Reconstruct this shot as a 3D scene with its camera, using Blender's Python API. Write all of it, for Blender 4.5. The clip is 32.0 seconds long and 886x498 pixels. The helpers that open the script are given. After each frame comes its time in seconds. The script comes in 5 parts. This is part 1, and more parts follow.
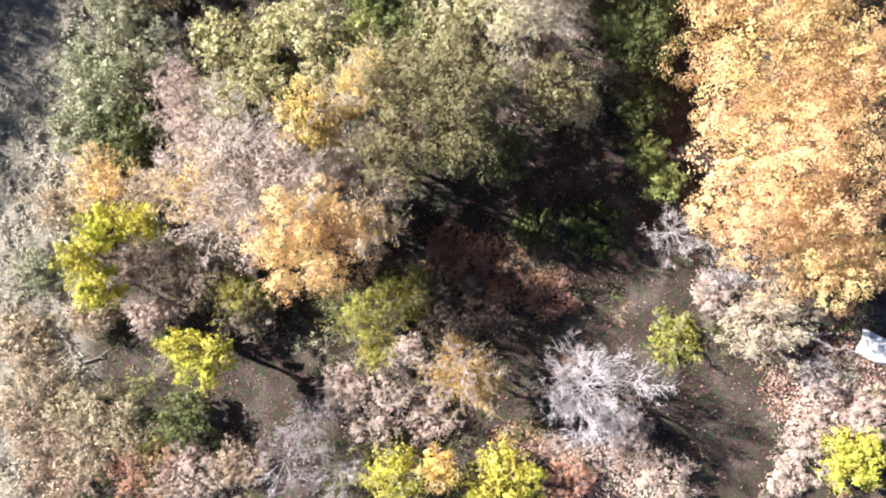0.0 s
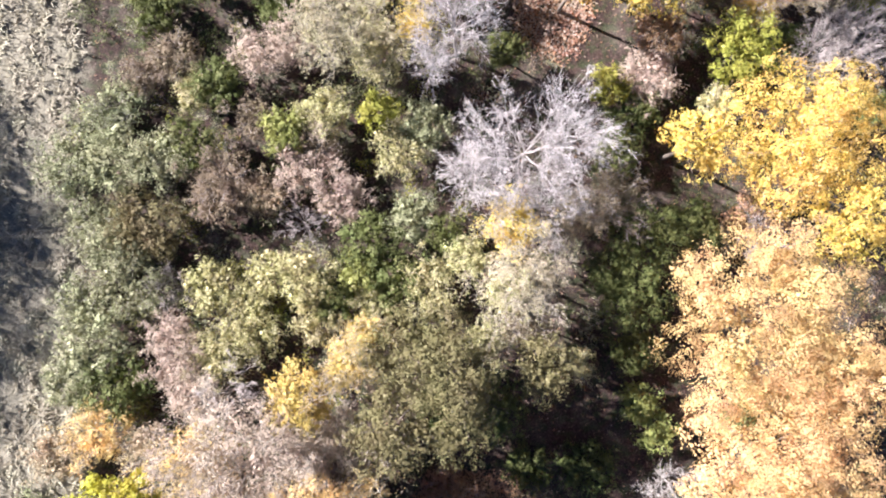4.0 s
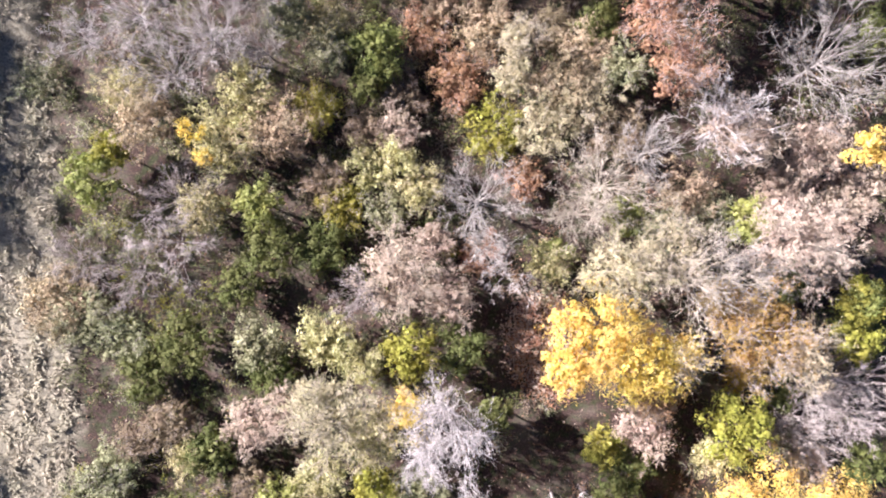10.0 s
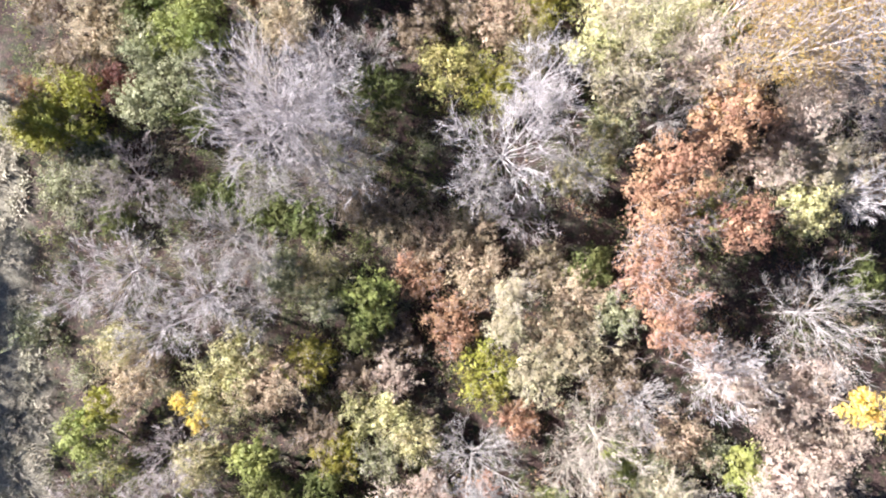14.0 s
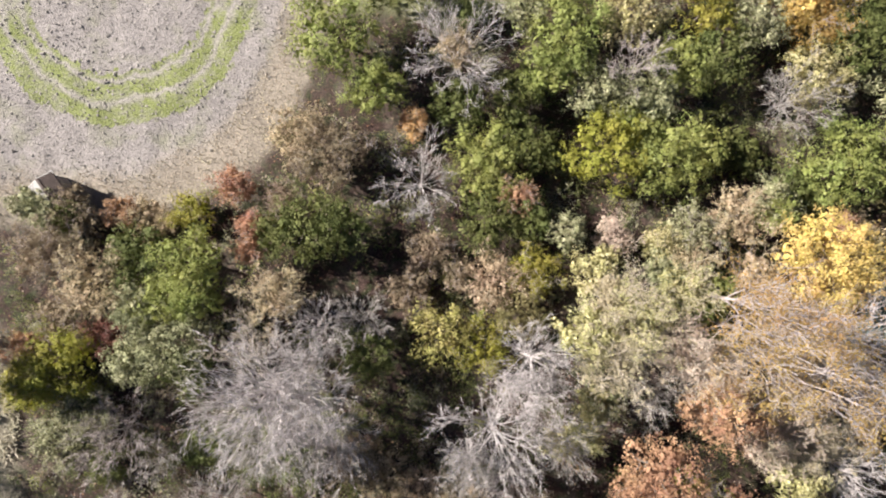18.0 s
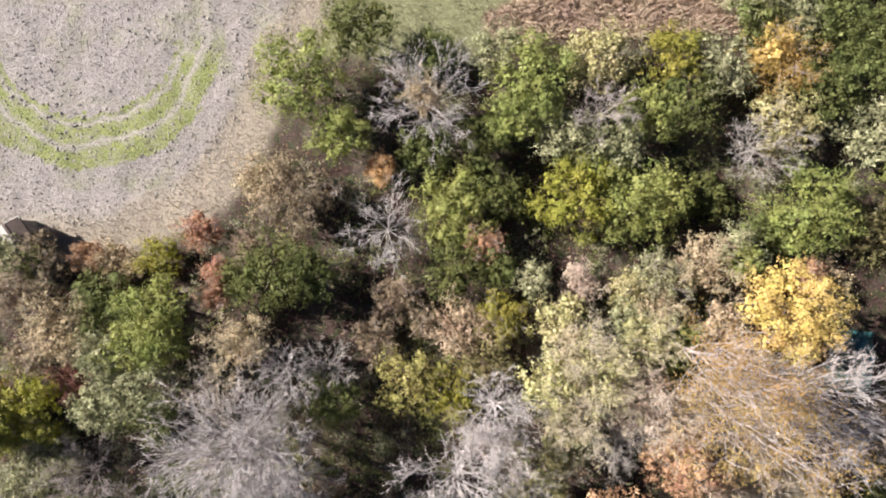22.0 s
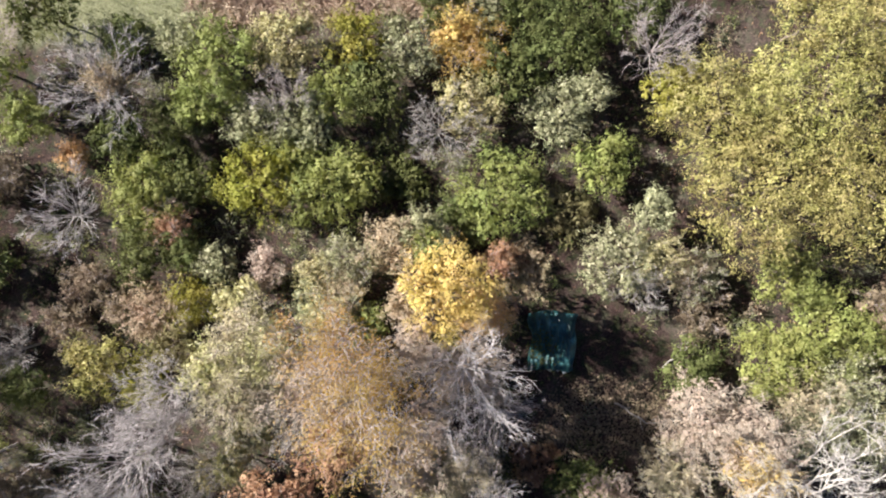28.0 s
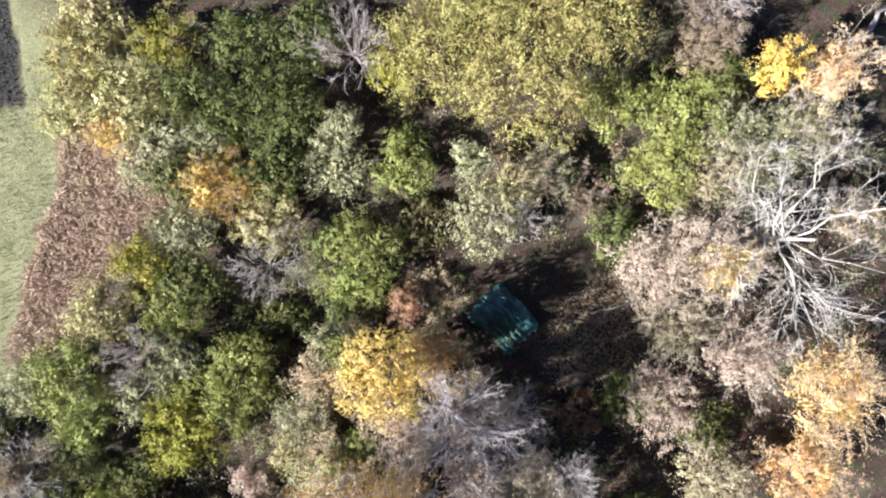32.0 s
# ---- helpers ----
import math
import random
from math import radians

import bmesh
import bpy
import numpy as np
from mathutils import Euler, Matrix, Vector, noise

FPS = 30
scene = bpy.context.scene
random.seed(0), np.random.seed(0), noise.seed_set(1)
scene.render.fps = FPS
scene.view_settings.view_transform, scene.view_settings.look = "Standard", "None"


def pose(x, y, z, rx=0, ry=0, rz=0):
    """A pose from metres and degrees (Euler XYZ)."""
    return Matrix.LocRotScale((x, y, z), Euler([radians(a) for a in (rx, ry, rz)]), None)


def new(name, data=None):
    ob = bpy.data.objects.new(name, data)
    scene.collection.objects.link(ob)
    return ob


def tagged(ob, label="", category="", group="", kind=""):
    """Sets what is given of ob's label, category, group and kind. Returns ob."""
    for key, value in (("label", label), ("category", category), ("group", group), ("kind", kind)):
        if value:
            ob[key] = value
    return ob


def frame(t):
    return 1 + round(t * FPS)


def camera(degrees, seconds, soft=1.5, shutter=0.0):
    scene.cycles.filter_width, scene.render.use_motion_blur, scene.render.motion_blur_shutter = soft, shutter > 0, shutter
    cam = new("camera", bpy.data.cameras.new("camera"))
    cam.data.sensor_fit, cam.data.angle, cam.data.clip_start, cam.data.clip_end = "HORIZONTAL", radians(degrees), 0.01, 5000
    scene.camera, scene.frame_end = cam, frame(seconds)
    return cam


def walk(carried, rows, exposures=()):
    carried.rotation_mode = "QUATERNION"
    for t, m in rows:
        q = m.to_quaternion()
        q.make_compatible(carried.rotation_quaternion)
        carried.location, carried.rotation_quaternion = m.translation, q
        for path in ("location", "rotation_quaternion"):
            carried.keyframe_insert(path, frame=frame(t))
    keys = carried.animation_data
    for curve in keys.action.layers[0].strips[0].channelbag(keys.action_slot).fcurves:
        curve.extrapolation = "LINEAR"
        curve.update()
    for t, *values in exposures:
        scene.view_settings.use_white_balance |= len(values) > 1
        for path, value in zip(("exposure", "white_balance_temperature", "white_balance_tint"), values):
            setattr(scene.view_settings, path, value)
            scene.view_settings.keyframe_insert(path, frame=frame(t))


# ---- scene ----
cam = camera(74.0, 32.0, soft=2.1)
PATH = [
    (0.0, 0.000, 0.000, 40.5, 0.0, 0.0, 0.000),
    (0.5, 0.014, 2.005, 40.5, 0.0, 0.0, -0.145),
    (1.0, 0.054, 4.007, 40.5, 0.0, 0.0, -0.205),
    (1.5, 0.085, 6.049, 40.5, 0.0, 0.0, -0.286),
    (2.0, 0.166, 8.115, 40.5, 0.0, 0.0, -0.302),
    (2.5, 0.249, 10.202, 40.5, 0.0, 0.0, -0.411),
    (3.0, 0.353, 12.288, 40.5, 0.0, 0.0, -0.331),
    (3.5, 0.400, 14.320, 40.5, 0.0, 0.0, -0.278),
    (5.5, 0.648, 22.498, 40.5, 0.0, 0.0, -0.422),
    (6.0, 0.677, 24.440, 40.5, 0.0, 0.0, -0.638),
    (6.5, 0.764, 26.406, 40.5, 0.0, 0.0, -0.804),
    (7.0, 0.842, 28.396, 40.5, 0.0, 0.0, -0.898),
    (7.5, 0.916, 30.414, 40.5, 0.0, 0.0, -1.038),
    (8.0, 0.998, 32.272, 40.5, 0.0, 0.0, -1.257),
    (8.5, 1.150, 34.368, 40.5, 0.0, 0.0, -1.672),
    (9.0, 1.240, 36.311, 40.5, 0.0, 0.0, -1.992),
    (9.5, 1.349, 38.252, 40.5, 0.0, 0.0, -2.268),
    (10.0, 1.463, 40.200, 40.5, 0.0, 0.0, -2.428),
    (10.5, 1.584, 42.178, 40.5, 0.0, 0.0, -2.584),
    (11.0, 1.719, 44.180, 40.5, 0.0, 0.0, -2.804),
    (11.5, 1.863, 46.246, 40.5, 0.0, 0.0, -2.850),
    (12.0, 2.020, 48.291, 40.5, 0.0, 0.0, -2.979),
    (12.5, 2.193, 50.369, 40.5, 0.0, 0.0, -3.123),
    (13.0, 2.367, 52.456, 40.5, 0.0, 0.0, -3.143),
    (13.5, 2.550, 54.521, 40.5, 0.0, 0.0, -3.338),
    (14.0, 2.681, 56.516, 40.5, 0.0, 0.0, -3.353),
    (14.5, 2.832, 58.643, 40.5, 0.0, 0.0, -3.375),
    (16.5, 3.742, 67.093, 40.5, 0.0, 0.0, -2.722),
    (17.0, 3.912, 69.292, 40.5, 0.0, 0.0, -2.679),
    (17.5, 4.038, 71.450, 40.5, 0.0, 0.0, -2.675),
    (18.0, 4.184, 73.577, 40.5, 0.0, 0.0, -2.642),
    (18.5, 4.343, 75.377, 40.5, 0.0, 0.0, -2.606),
    (19.0, 4.584, 76.521, 40.5, 0.0, 0.0, -2.508),
    (19.5, 4.855, 77.110, 40.5, 0.0, 0.0, -2.404),
    (20.0, 5.114, 77.208, 40.5, 0.0, 0.0, -2.406),
    (20.5, 5.221, 76.971, 40.5, 0.0, 0.0, -2.477),
    (21.0, 5.284, 76.838, 40.5, 0.0, 0.0, -2.509),
    (21.5, 5.762, 76.659, 40.5, 0.0, 0.0, -2.493),
    (22.0, 6.522, 76.509, 40.5, 0.0, 0.0, -2.508),
    (22.5, 7.446, 76.378, 40.5, 0.0, 0.0, -2.442),
    (23.0, 8.729, 76.214, 40.5, 0.0, 0.0, -2.415),
    (23.5, 9.996, 76.049, 40.5, 0.0, 0.0, -2.387),
    (24.0, 11.525, 75.885, 40.5, 0.0, 0.0, -2.415),
    (24.5, 13.176, 75.692, 40.5, 0.0, 0.0, -2.416),
    (26.5, 20.648, 74.929, 40.5, 0.0, 0.0, -2.525),
    (27.0, 22.663, 74.792, 40.5, 0.0, 0.0, -2.715),
    (27.5, 24.738, 74.597, 40.5, 0.0, 0.0, -2.928),
    (28.0, 26.859, 74.434, 40.5, 0.0, 0.0, -3.056),
    (28.5, 28.975, 74.265, 40.5, 0.0, 0.0, -3.134),
    (29.0, 30.636, 74.154, 40.5, 0.0, 0.0, -3.246),
    (29.5, 31.990, 74.071, 40.5, 0.0, 0.0, -3.320),
    (30.0, 33.030, 74.011, 40.5, 0.0, 0.0, -3.376),
    (30.5, 33.875, 73.965, 40.5, 0.0, 0.0, -3.431),
    (31.0, 34.333, 73.924, 40.5, 0.0, 0.0, -3.534),
    (31.5, 34.585, 73.866, 40.5, 0.0, 0.0, -20.054),
    (32.0, 35.021, 73.972, 40.5, 0.0, 0.0, -50.600),
]
walk(cam, [(t, pose(x, y, z, rx, ry, rz)) for t, x, y, z, rx, ry, rz in PATH], exposures=[(0.0, 2.36, 5960, 13), (3.0, 2.36, 5920, 13), (6.0, 2.24, 6060, 17), (10.0, 2.29, 6080, 19), (12.0, 2.43, 5980, 17), (14.5, 2.44, 5930, 12), (17.0, 2.26, 6140, 10), (18.0, 1.72, 6520, 9), (24.0, 1.72, 6500, 11), (28.0, 1.85, 6300, 9), (32.0, 2.1, 6040, 9)])

# ---- light: low sun from the north-west of the plan, clear sky ----
SUN_AZ = math.atan2(0.47, -1.0)
SUN_EL = radians(27)
SUN_DIR = Vector((math.cos(SUN_AZ) * math.cos(SUN_EL), math.sin(SUN_AZ) * math.cos(SUN_EL), math.sin(SUN_EL)))
world = bpy.data.worlds.new("sky")
world.use_nodes = True
scene.world = world
sky = world.node_tree.nodes.new("ShaderNodeTexSky")
sky.sky_type, sky.sun_disc = "NISHITA", False
sky.altitude, sky.air_density, sky.dust_density = 1500, 0.18, 0.1
sky.sun_elevation, sky.sun_rotation = SUN_EL, math.atan2(SUN_DIR.x, SUN_DIR.y)
world.node_tree.nodes["Background"].inputs["Strength"].default_value = 0.08
world.node_tree.links.new(sky.outputs["Color"], world.node_tree.nodes["Background"].inputs["Color"])
sun = new("sun", bpy.data.lights.new("sun", "SUN"))
sun.data.energy, sun.data.angle, sun.data.color = 5.0, radians(0.6), (1.0, 0.94, 0.87)
sun.matrix_world = Matrix.Translation((-40, 60, 60)) @ SUN_DIR.to_track_quat("Z", "Y").to_matrix().to_4x4()


# ---- materials ----
def material(name):
    m = bpy.data.materials.new(name)
    m.use_nodes = True
    return m, m.node_tree.nodes, m.node_tree.links


def ramp(nodes, stops):
    r = nodes.new("ShaderNodeValToRGB")
    while len(r.color_ramp.elements) < len(stops):
        r.color_ramp.elements.new(0.5)
    for e, (p, c) in zip(r.color_ramp.elements, stops):
        e.position, e.color = p, (*c, 1)
    return r


def tone(c, k):
    return tuple(min(1.0, v * k) for v in c)


def blend(a, b, f):
    return tuple(x + (y - x) * f for x, y in zip(a, b))


def leaf_material(name, main, other, thin=0.25, mixed_tones=False, deep=1.15):
    """Leaves: each blade has its own tone, each plant its own shade."""
    m, n, l = material(name)
    b = n["Principled BSDF"]
    geo, info = n.new("ShaderNodeNewGeometry"), n.new("ShaderNodeObjectInfo")
    r = ramp(n, [(0.0, tone(main, 0.84)), (0.3, tone(main, 0.94)), (0.65, main), (0.9, blend(main, other, 0.35)), (1.0, blend(main, other, 0.75))])
    if mixed_tones:
        r = ramp(n, [(0.0, tone(main, 0.55)), (0.3, tone(main, 0.8)), (0.6, main), (0.8, other), (1.0, tone(other, 1.12))])
    l.new(geo.outputs["Random Per Island"], r.inputs["Fac"])
    spots = n.new("ShaderNodeTexNoise")
    spots.inputs["Scale"].default_value, spots.inputs["Detail"].default_value = 1.1, 4
    place = n.new("ShaderNodeTexCoord")
    l.new(place.outputs["Object"], spots.inputs["Vector"])
    shade = n.new("ShaderNodeMath")
    shade.operation, shade.inputs[1].default_value, shade.inputs[2].default_value = "MULTIPLY_ADD", 0.9, 0.5
    l.new(spots.outputs["Fac"], shade.inputs[0])
    hue = n.new("ShaderNodeHueSaturation")
    turn = n.new("ShaderNodeMath")
    turn.operation, turn.inputs[1].default_value, turn.inputs[2].default_value = "MULTIPLY_ADD", 0.02, 0.445
    l.new(info.outputs["Random"], turn.inputs[0])
    drift = n.new("ShaderNodeTexNoise")
    drift.inputs["Scale"].default_value, drift.inputs["Detail"].default_value = 0.55, 3
    l.new(place.outputs["Object"], drift.inputs["Vector"])
    swing = n.new("ShaderNodeMath")
    swing.operation, swing.inputs[1].default_value = "MULTIPLY_ADD", 0.09
    l.new(drift.outputs["Fac"], swing.inputs[0])
    l.new(turn.outputs[0], swing.inputs[2])
    l.new(swing.outputs[0], hue.inputs["Hue"])
    l.new(shade.outputs[0], hue.inputs["Value"])
    l.new(r.outputs["Color"], hue.inputs["Color"])
    l.new(hue.outputs["Color"], b.inputs["Base Color"])
    b.inputs["Roughness"].default_value = 0.7
    b.inputs["Specular IOR Level"].default_value = 0.15
    trans = n.new("ShaderNodeBsdfTranslucent")
    through_leaf = n.new("ShaderNodeHueSaturation")
    through_leaf.inputs["Saturation"].default_value = deep
    l.new(hue.outputs["Color"], through_leaf.inputs["Color"])
    l.new(through_leaf.outputs["Color"], trans.inputs["Color"])
    mix = n.new("ShaderNodeMixShader")
    mix.inputs["Fac"].default_value = thin
    l.new(b.outputs["BSDF"], mix.inputs[1])
    l.new(trans.outputs["BSDF"], mix.inputs[2])
    l.new(mix.outputs["Shader"], n["Material Output"].inputs["Surface"])
    return m


def bark_material(name, dark, light, scale=6.0):
    m, n, l = material(name)
    b = n["Principled BSDF"]
    place = n.new("ShaderNodeTexCoord")
    grain, patch = n.new("ShaderNodeTexNoise"), n.new("ShaderNodeTexNoise")
    grain.inputs["Scale"].default_value, grain.inputs["Detail"].default_value = scale * 5, 6
    patch.inputs["Scale"].default_value, patch.inputs["Detail"].default_value = scale * 0.4, 4
    add = n.new("ShaderNodeMath")
    add.operation = "ADD"
    half = n.new("ShaderNodeMath")
    half.operation, half.inputs[1].default_value = "MULTIPLY", 0.5
    for t in (grain, patch):
        l.new(place.outputs["Object"], t.inputs["Vector"])
    l.new(grain.outputs["Fac"], add.inputs[0])
    l.new(patch.outputs["Fac"], add.inputs[1])
    l.new(add.outputs[0], half.inputs[0])
    r = ramp(n, [(0.36, dark), (0.62, light)])
    l.new(half.outputs[0], r.inputs["Fac"])
    l.new(r.outputs["Color"], b.inputs["Base Color"])
    b.inputs["Roughness"].default_value = 0.85
    bump = n.new("ShaderNodeBump")
    bump.inputs["Strength"].default_value, bump.inputs["Distance"].default_value = 0.5, 0.02
    l.new(grain.outputs["Fac"], bump.inputs["Height"])
    l.new(bump.outputs["Normal"], b.inputs["Normal"])
    return m


LEAVES = {
    "Y": ("bright yellow", leaf_material("yellow_leaves", (0.73, 0.545, 0.14), (0.86, 0.73, 0.40), 0.4)),
    "P": ("pale peach-orange", leaf_material("peach_leaves", (0.74, 0.505, 0.24), (0.84, 0.67, 0.40), 0.4)),
    "O": ("orange-tan", leaf_material("orange_leaves", (0.64, 0.435, 0.205), (0.80, 0.61, 0.34), 0.4)),
    "G": ("olive-gold", leaf_material("gold_leaves", (0.27, 0.258, 0.05), (0.43, 0.39, 0.125))),
    "R": ("rust-brown", leaf_material("rust_leaves", (0.38, 0.22, 0.135), (0.54, 0.36, 0.24))),
    "D": ("dark red", leaf_material("red_leaves", (0.22, 0.095, 0.075), (0.40, 0.22, 0.18))),
    "L": ("lime-yellow", leaf_material("lime_leaves", (0.45, 0.415, 0.06), (0.65, 0.58, 0.19))),
    "V": ("dark green", leaf_material("green_leaves", (0.115, 0.13, 0.042), (0.24, 0.25, 0.11))),
    "B": ("fresh green", leaf_material("fresh_leaves", (0.245, 0.268, 0.08), (0.42, 0.43, 0.20))),
    "S": ("grey-green", leaf_material("sage_leaves", (0.28, 0.285, 0.155), (0.43, 0.42, 0.265), 0.25, True)),
    "W": ("pale yellow-green", leaf_material("pale_leaves", (0.41, 0.38, 0.17), (0.60, 0.55, 0.32), 0.25, True)),
    "T": ("dry tan", leaf_material("tan_leaves", (0.41, 0.315, 0.20), (0.57, 0.455, 0.32), 0.25, True)),
    "K": ("faded pinkish", leaf_material("pink_leaves", (0.475, 0.37, 0.298), (0.61, 0.495, 0.41))),
    "M": ("pale mauve-grey", leaf_material("mauve_leaves", (0.50, 0.435, 0.415), (0.62, 0.55, 0.52))),
    "A": ("amber-gold", leaf_material("amber_leaves", (0.57, 0.415, 0.14), (0.73, 0.56, 0.28))),
    "H": ("olive-tan", leaf_material("olive_tan_leaves", (0.305, 0.278, 0.09), (0.455, 0.40, 0.175), 0.2, True)),
    "Z": ("amber-tan", leaf_material("amber_tan_leaves", (0.465, 0.325, 0.125), (0.59, 0.455, 0.24), 0.5, False, 1.8)),
    "E": ("dull olive", leaf_material("dull_olive_leaves", (0.175, 0.15, 0.07), (0.31, 0.27, 0.15))),
    "N": ("dull brown", leaf_material("brown_leaves", (0.25, 0.195, 0.13), (0.40, 0.32, 0.225))),
    "C": ("cream", leaf_material("cream_leaves", (0.42, 0.365, 0.235), (0.56, 0.49, 0.335))),
}
BARK = {
    "g": ("grey", bark_material("grey_bark", (0.20, 0.165, 0.155), (0.46, 0.40, 0.385))),
    "w": ("whitish", bark_material("pale_bark", (0.21, 0.187, 0.172), (0.41, 0.37, 0.347))),
    "y": ("straw-tinged grey", bark_material("straw_bark", (0.30, 0.25, 0.18), (0.55, 0.48, 0.36))),
    "k": ("pale tan", bark_material("tan_bark", (0.30, 0.25, 0.20), (0.50, 0.44, 0.37))),
    "m": ("pale mauve", bark_material("mauve_bark", (0.33, 0.295, 0.288), (0.53, 0.485, 0.475))),
    "d": ("dark brown", bark_material("dark_bark", (0.07, 0.05, 0.04), (0.2, 0.16, 0.13))),
    "s": ("chalk-white", bark_material("white_bark", (0.22, 0.195, 0.175), (0.54, 0.5, 0.46), 1.5)),
}
TWIG = {"Y": "k", "P": "k", "O": "k", "G": "g", "R": "g", "D": "d", "L": "g", "V": "d", "B": "g", "S": "g", "W": "y", "T": "y", "K": "k", "M": "m", "N": "g", "C": "k", "H": "y", "A": "y", "Z": "g", "E": "d"}

# ---- mesh makers ----
rng = np.random.default_rng(7)


def link_mesh(name, verts, faces, mat, parent=None, label="", second=None, split=0):
    """One mesh object out of an array of corners and an array of faces; faces from number split on take the second material."""
    me = bpy.data.meshes.new(name)
    n, k = faces.shape
    me.vertices.add(len(verts))
    me.vertices.foreach_set("co", np.ascontiguousarray(verts, dtype=np.float32).ravel())
    me.loops.add(n * k)
    me.loops.foreach_set("vertex_index", np.ascontiguousarray(faces, dtype=np.int32).ravel())
    me.polygons.add(n)
    me.polygons.foreach_set("loop_start", np.arange(n, dtype=np.int32) * k)
    me.materials.append(mat)
    if second is not None:
        me.materials.append(second)
        me.polygons.foreach_set("material_index", (np.arange(n) >= split).astype(np.int32))
    me.update(calc_edges=True)
    ob = new(name, me)
    if parent is not None:
        ob.parent = parent
    if label:
        tagged(ob, label)
    return ob


def part(name, bm, mat, parent, label=""):
    me = bpy.data.meshes.new(name)
    bm.to_mesh(me)
    bm.free()
    me.materials.append(mat)
    ob = new(name, me)
    if parent is not None:
        ob.parent = parent
    if label:
        tagged(ob, label)
    return ob


def unit(v):
    return v / np.maximum(np.linalg.norm(v, axis=-1, keepdims=True), 1e-9)


def leaves(at, facing, size, narrow=0.33):
    """Small pointed blades round the given places."""
    n = len(at)
    facing = unit(facing)
    along = unit(np.cross(facing, rng.normal(size=(n, 3))))
    across = np.cross(facing, along)
    s = size * rng.uniform(0.6, 1.4, (n, 1))
    v = np.empty((n, 3, 3))
    v[:, 0] = at + along * s * 0.72 - facing * s * 0.18
    v[:, 1] = at - along * s * 0.45 + across * s * narrow
    v[:, 2] = at - along * s * 0.45 - across * s * narrow
    return v.reshape(-1, 3), np.arange(3 * n).reshape(n, 3)


def twiglets(p0, way, length, radius):
    """Thin pointed twigs, three-sided."""
    n = len(p0)
    a = unit(np.cross(way, rng.normal(size=(n, 3)))) * radius
    b = np.cross(way, a)
    v = np.empty((n, 4, 3))
    v[:, 0], v[:, 1], v[:, 2] = p0 + a, p0 - a * 0.5 + b * 0.87, p0 - a * 0.5 - b * 0.87
    v[:, 3] = p0 + way * length[:, None]
    i = np.arange(n)[:, None, None] * 4
    sides = np.array([[0, 1, 3], [1, 2, 3], [2, 0, 3]])
    return v.reshape(-1, 3), (i + sides[:2 if radius < 0.01 else 3]).reshape(-1, 3)


def cut(mesh):
    """Four-cornered faces as three-cornered ones."""
    v, f = mesh
    return v, np.concatenate([f[:, (0, 1, 2)], f[:, (0, 2, 3)]])


def curve(p0, way, length, bend, s, crook):
    """Points along bent, crooked branches at the shares s of their length."""
    side = unit(np.cross(way, bend + np.array((0.31, 0.23, 0.9))))
    turn = bend[:, :1] * 47 + bend[:, 1:2] * 31
    sway = crook * s * (np.sin(6.5 * s + turn) + 0.6 * np.sin(15.0 * s + 2 * turn))
    return p0[:, None] + way[:, None] * (length[:, None] * s)[..., None] + bend[:, None] * (length[:, None] * s * s)[..., None] + side[:, None] * (length[:, None] * sway)[..., None]


def tubes(p0, way, length, bend, r0, r1, rings, sides, crook=0.075):
    """Tapered, bent branches: one tube for each row."""
    n = len(p0)
    s = np.linspace(0, 1, rings)
    mid = curve(p0, way, length, bend, np.broadcast_to(s, (n, rings)), crook)
    a = unit(np.cross(way, rng.normal(size=(n, 3))))
    b = np.cross(way, a)
    phi = np.arange(sides) * 2 * np.pi / sides
    rad = r0[:, None] + (r1 - r0)[:, None] * s
    ring = np.cos(phi)[None, :, None] * a[:, None] + np.sin(phi)[None, :, None] * b[:, None]
    v = mid[:, :, None] + ring[:, None] * rad[:, :, None, None]
    i = np.arange(n)[:, None, None] * rings * sides + np.arange(rings - 1)[None, :, None] * sides
    j, k = np.arange(sides), (np.arange(sides) + 1) % sides
    f = np.stack([i + j, i + k, i + sides + k, i + sides + j], axis=-1).reshape(-1, 4)
    return v.reshape(-1, 3), f


def joined(bits):
    vs, fs, at = [], [], 0
    for v, f in bits:
        vs.append(v)
        fs.append(f + at)
        at += len(v)
    return np.concatenate(vs), np.concatenate(fs)


def spread(p0, way, length, bend, count, lo, hi, angle, lift, crook=0.075):
    """Where count children leave each branch, and their ways."""
    n = len(p0)
    s = rng.uniform(lo, hi, (n, count))
    at = curve(p0, way, length, bend, s, crook)
    tangent = unit(way[:, None] + bend[:, None] * (2 * s)[..., None])
    side = unit(np.cross(tangent, rng.normal(size=(n, count, 3))))
    a = np.radians(rng.normal(angle, angle * 0.25, (n, count)))[..., None]
    w = unit(tangent * np.cos(a) + side * np.sin(a) + np.array((0, 0, lift)))
    return at.reshape(-1, 3), w.reshape(-1, 3), s.reshape(-1)


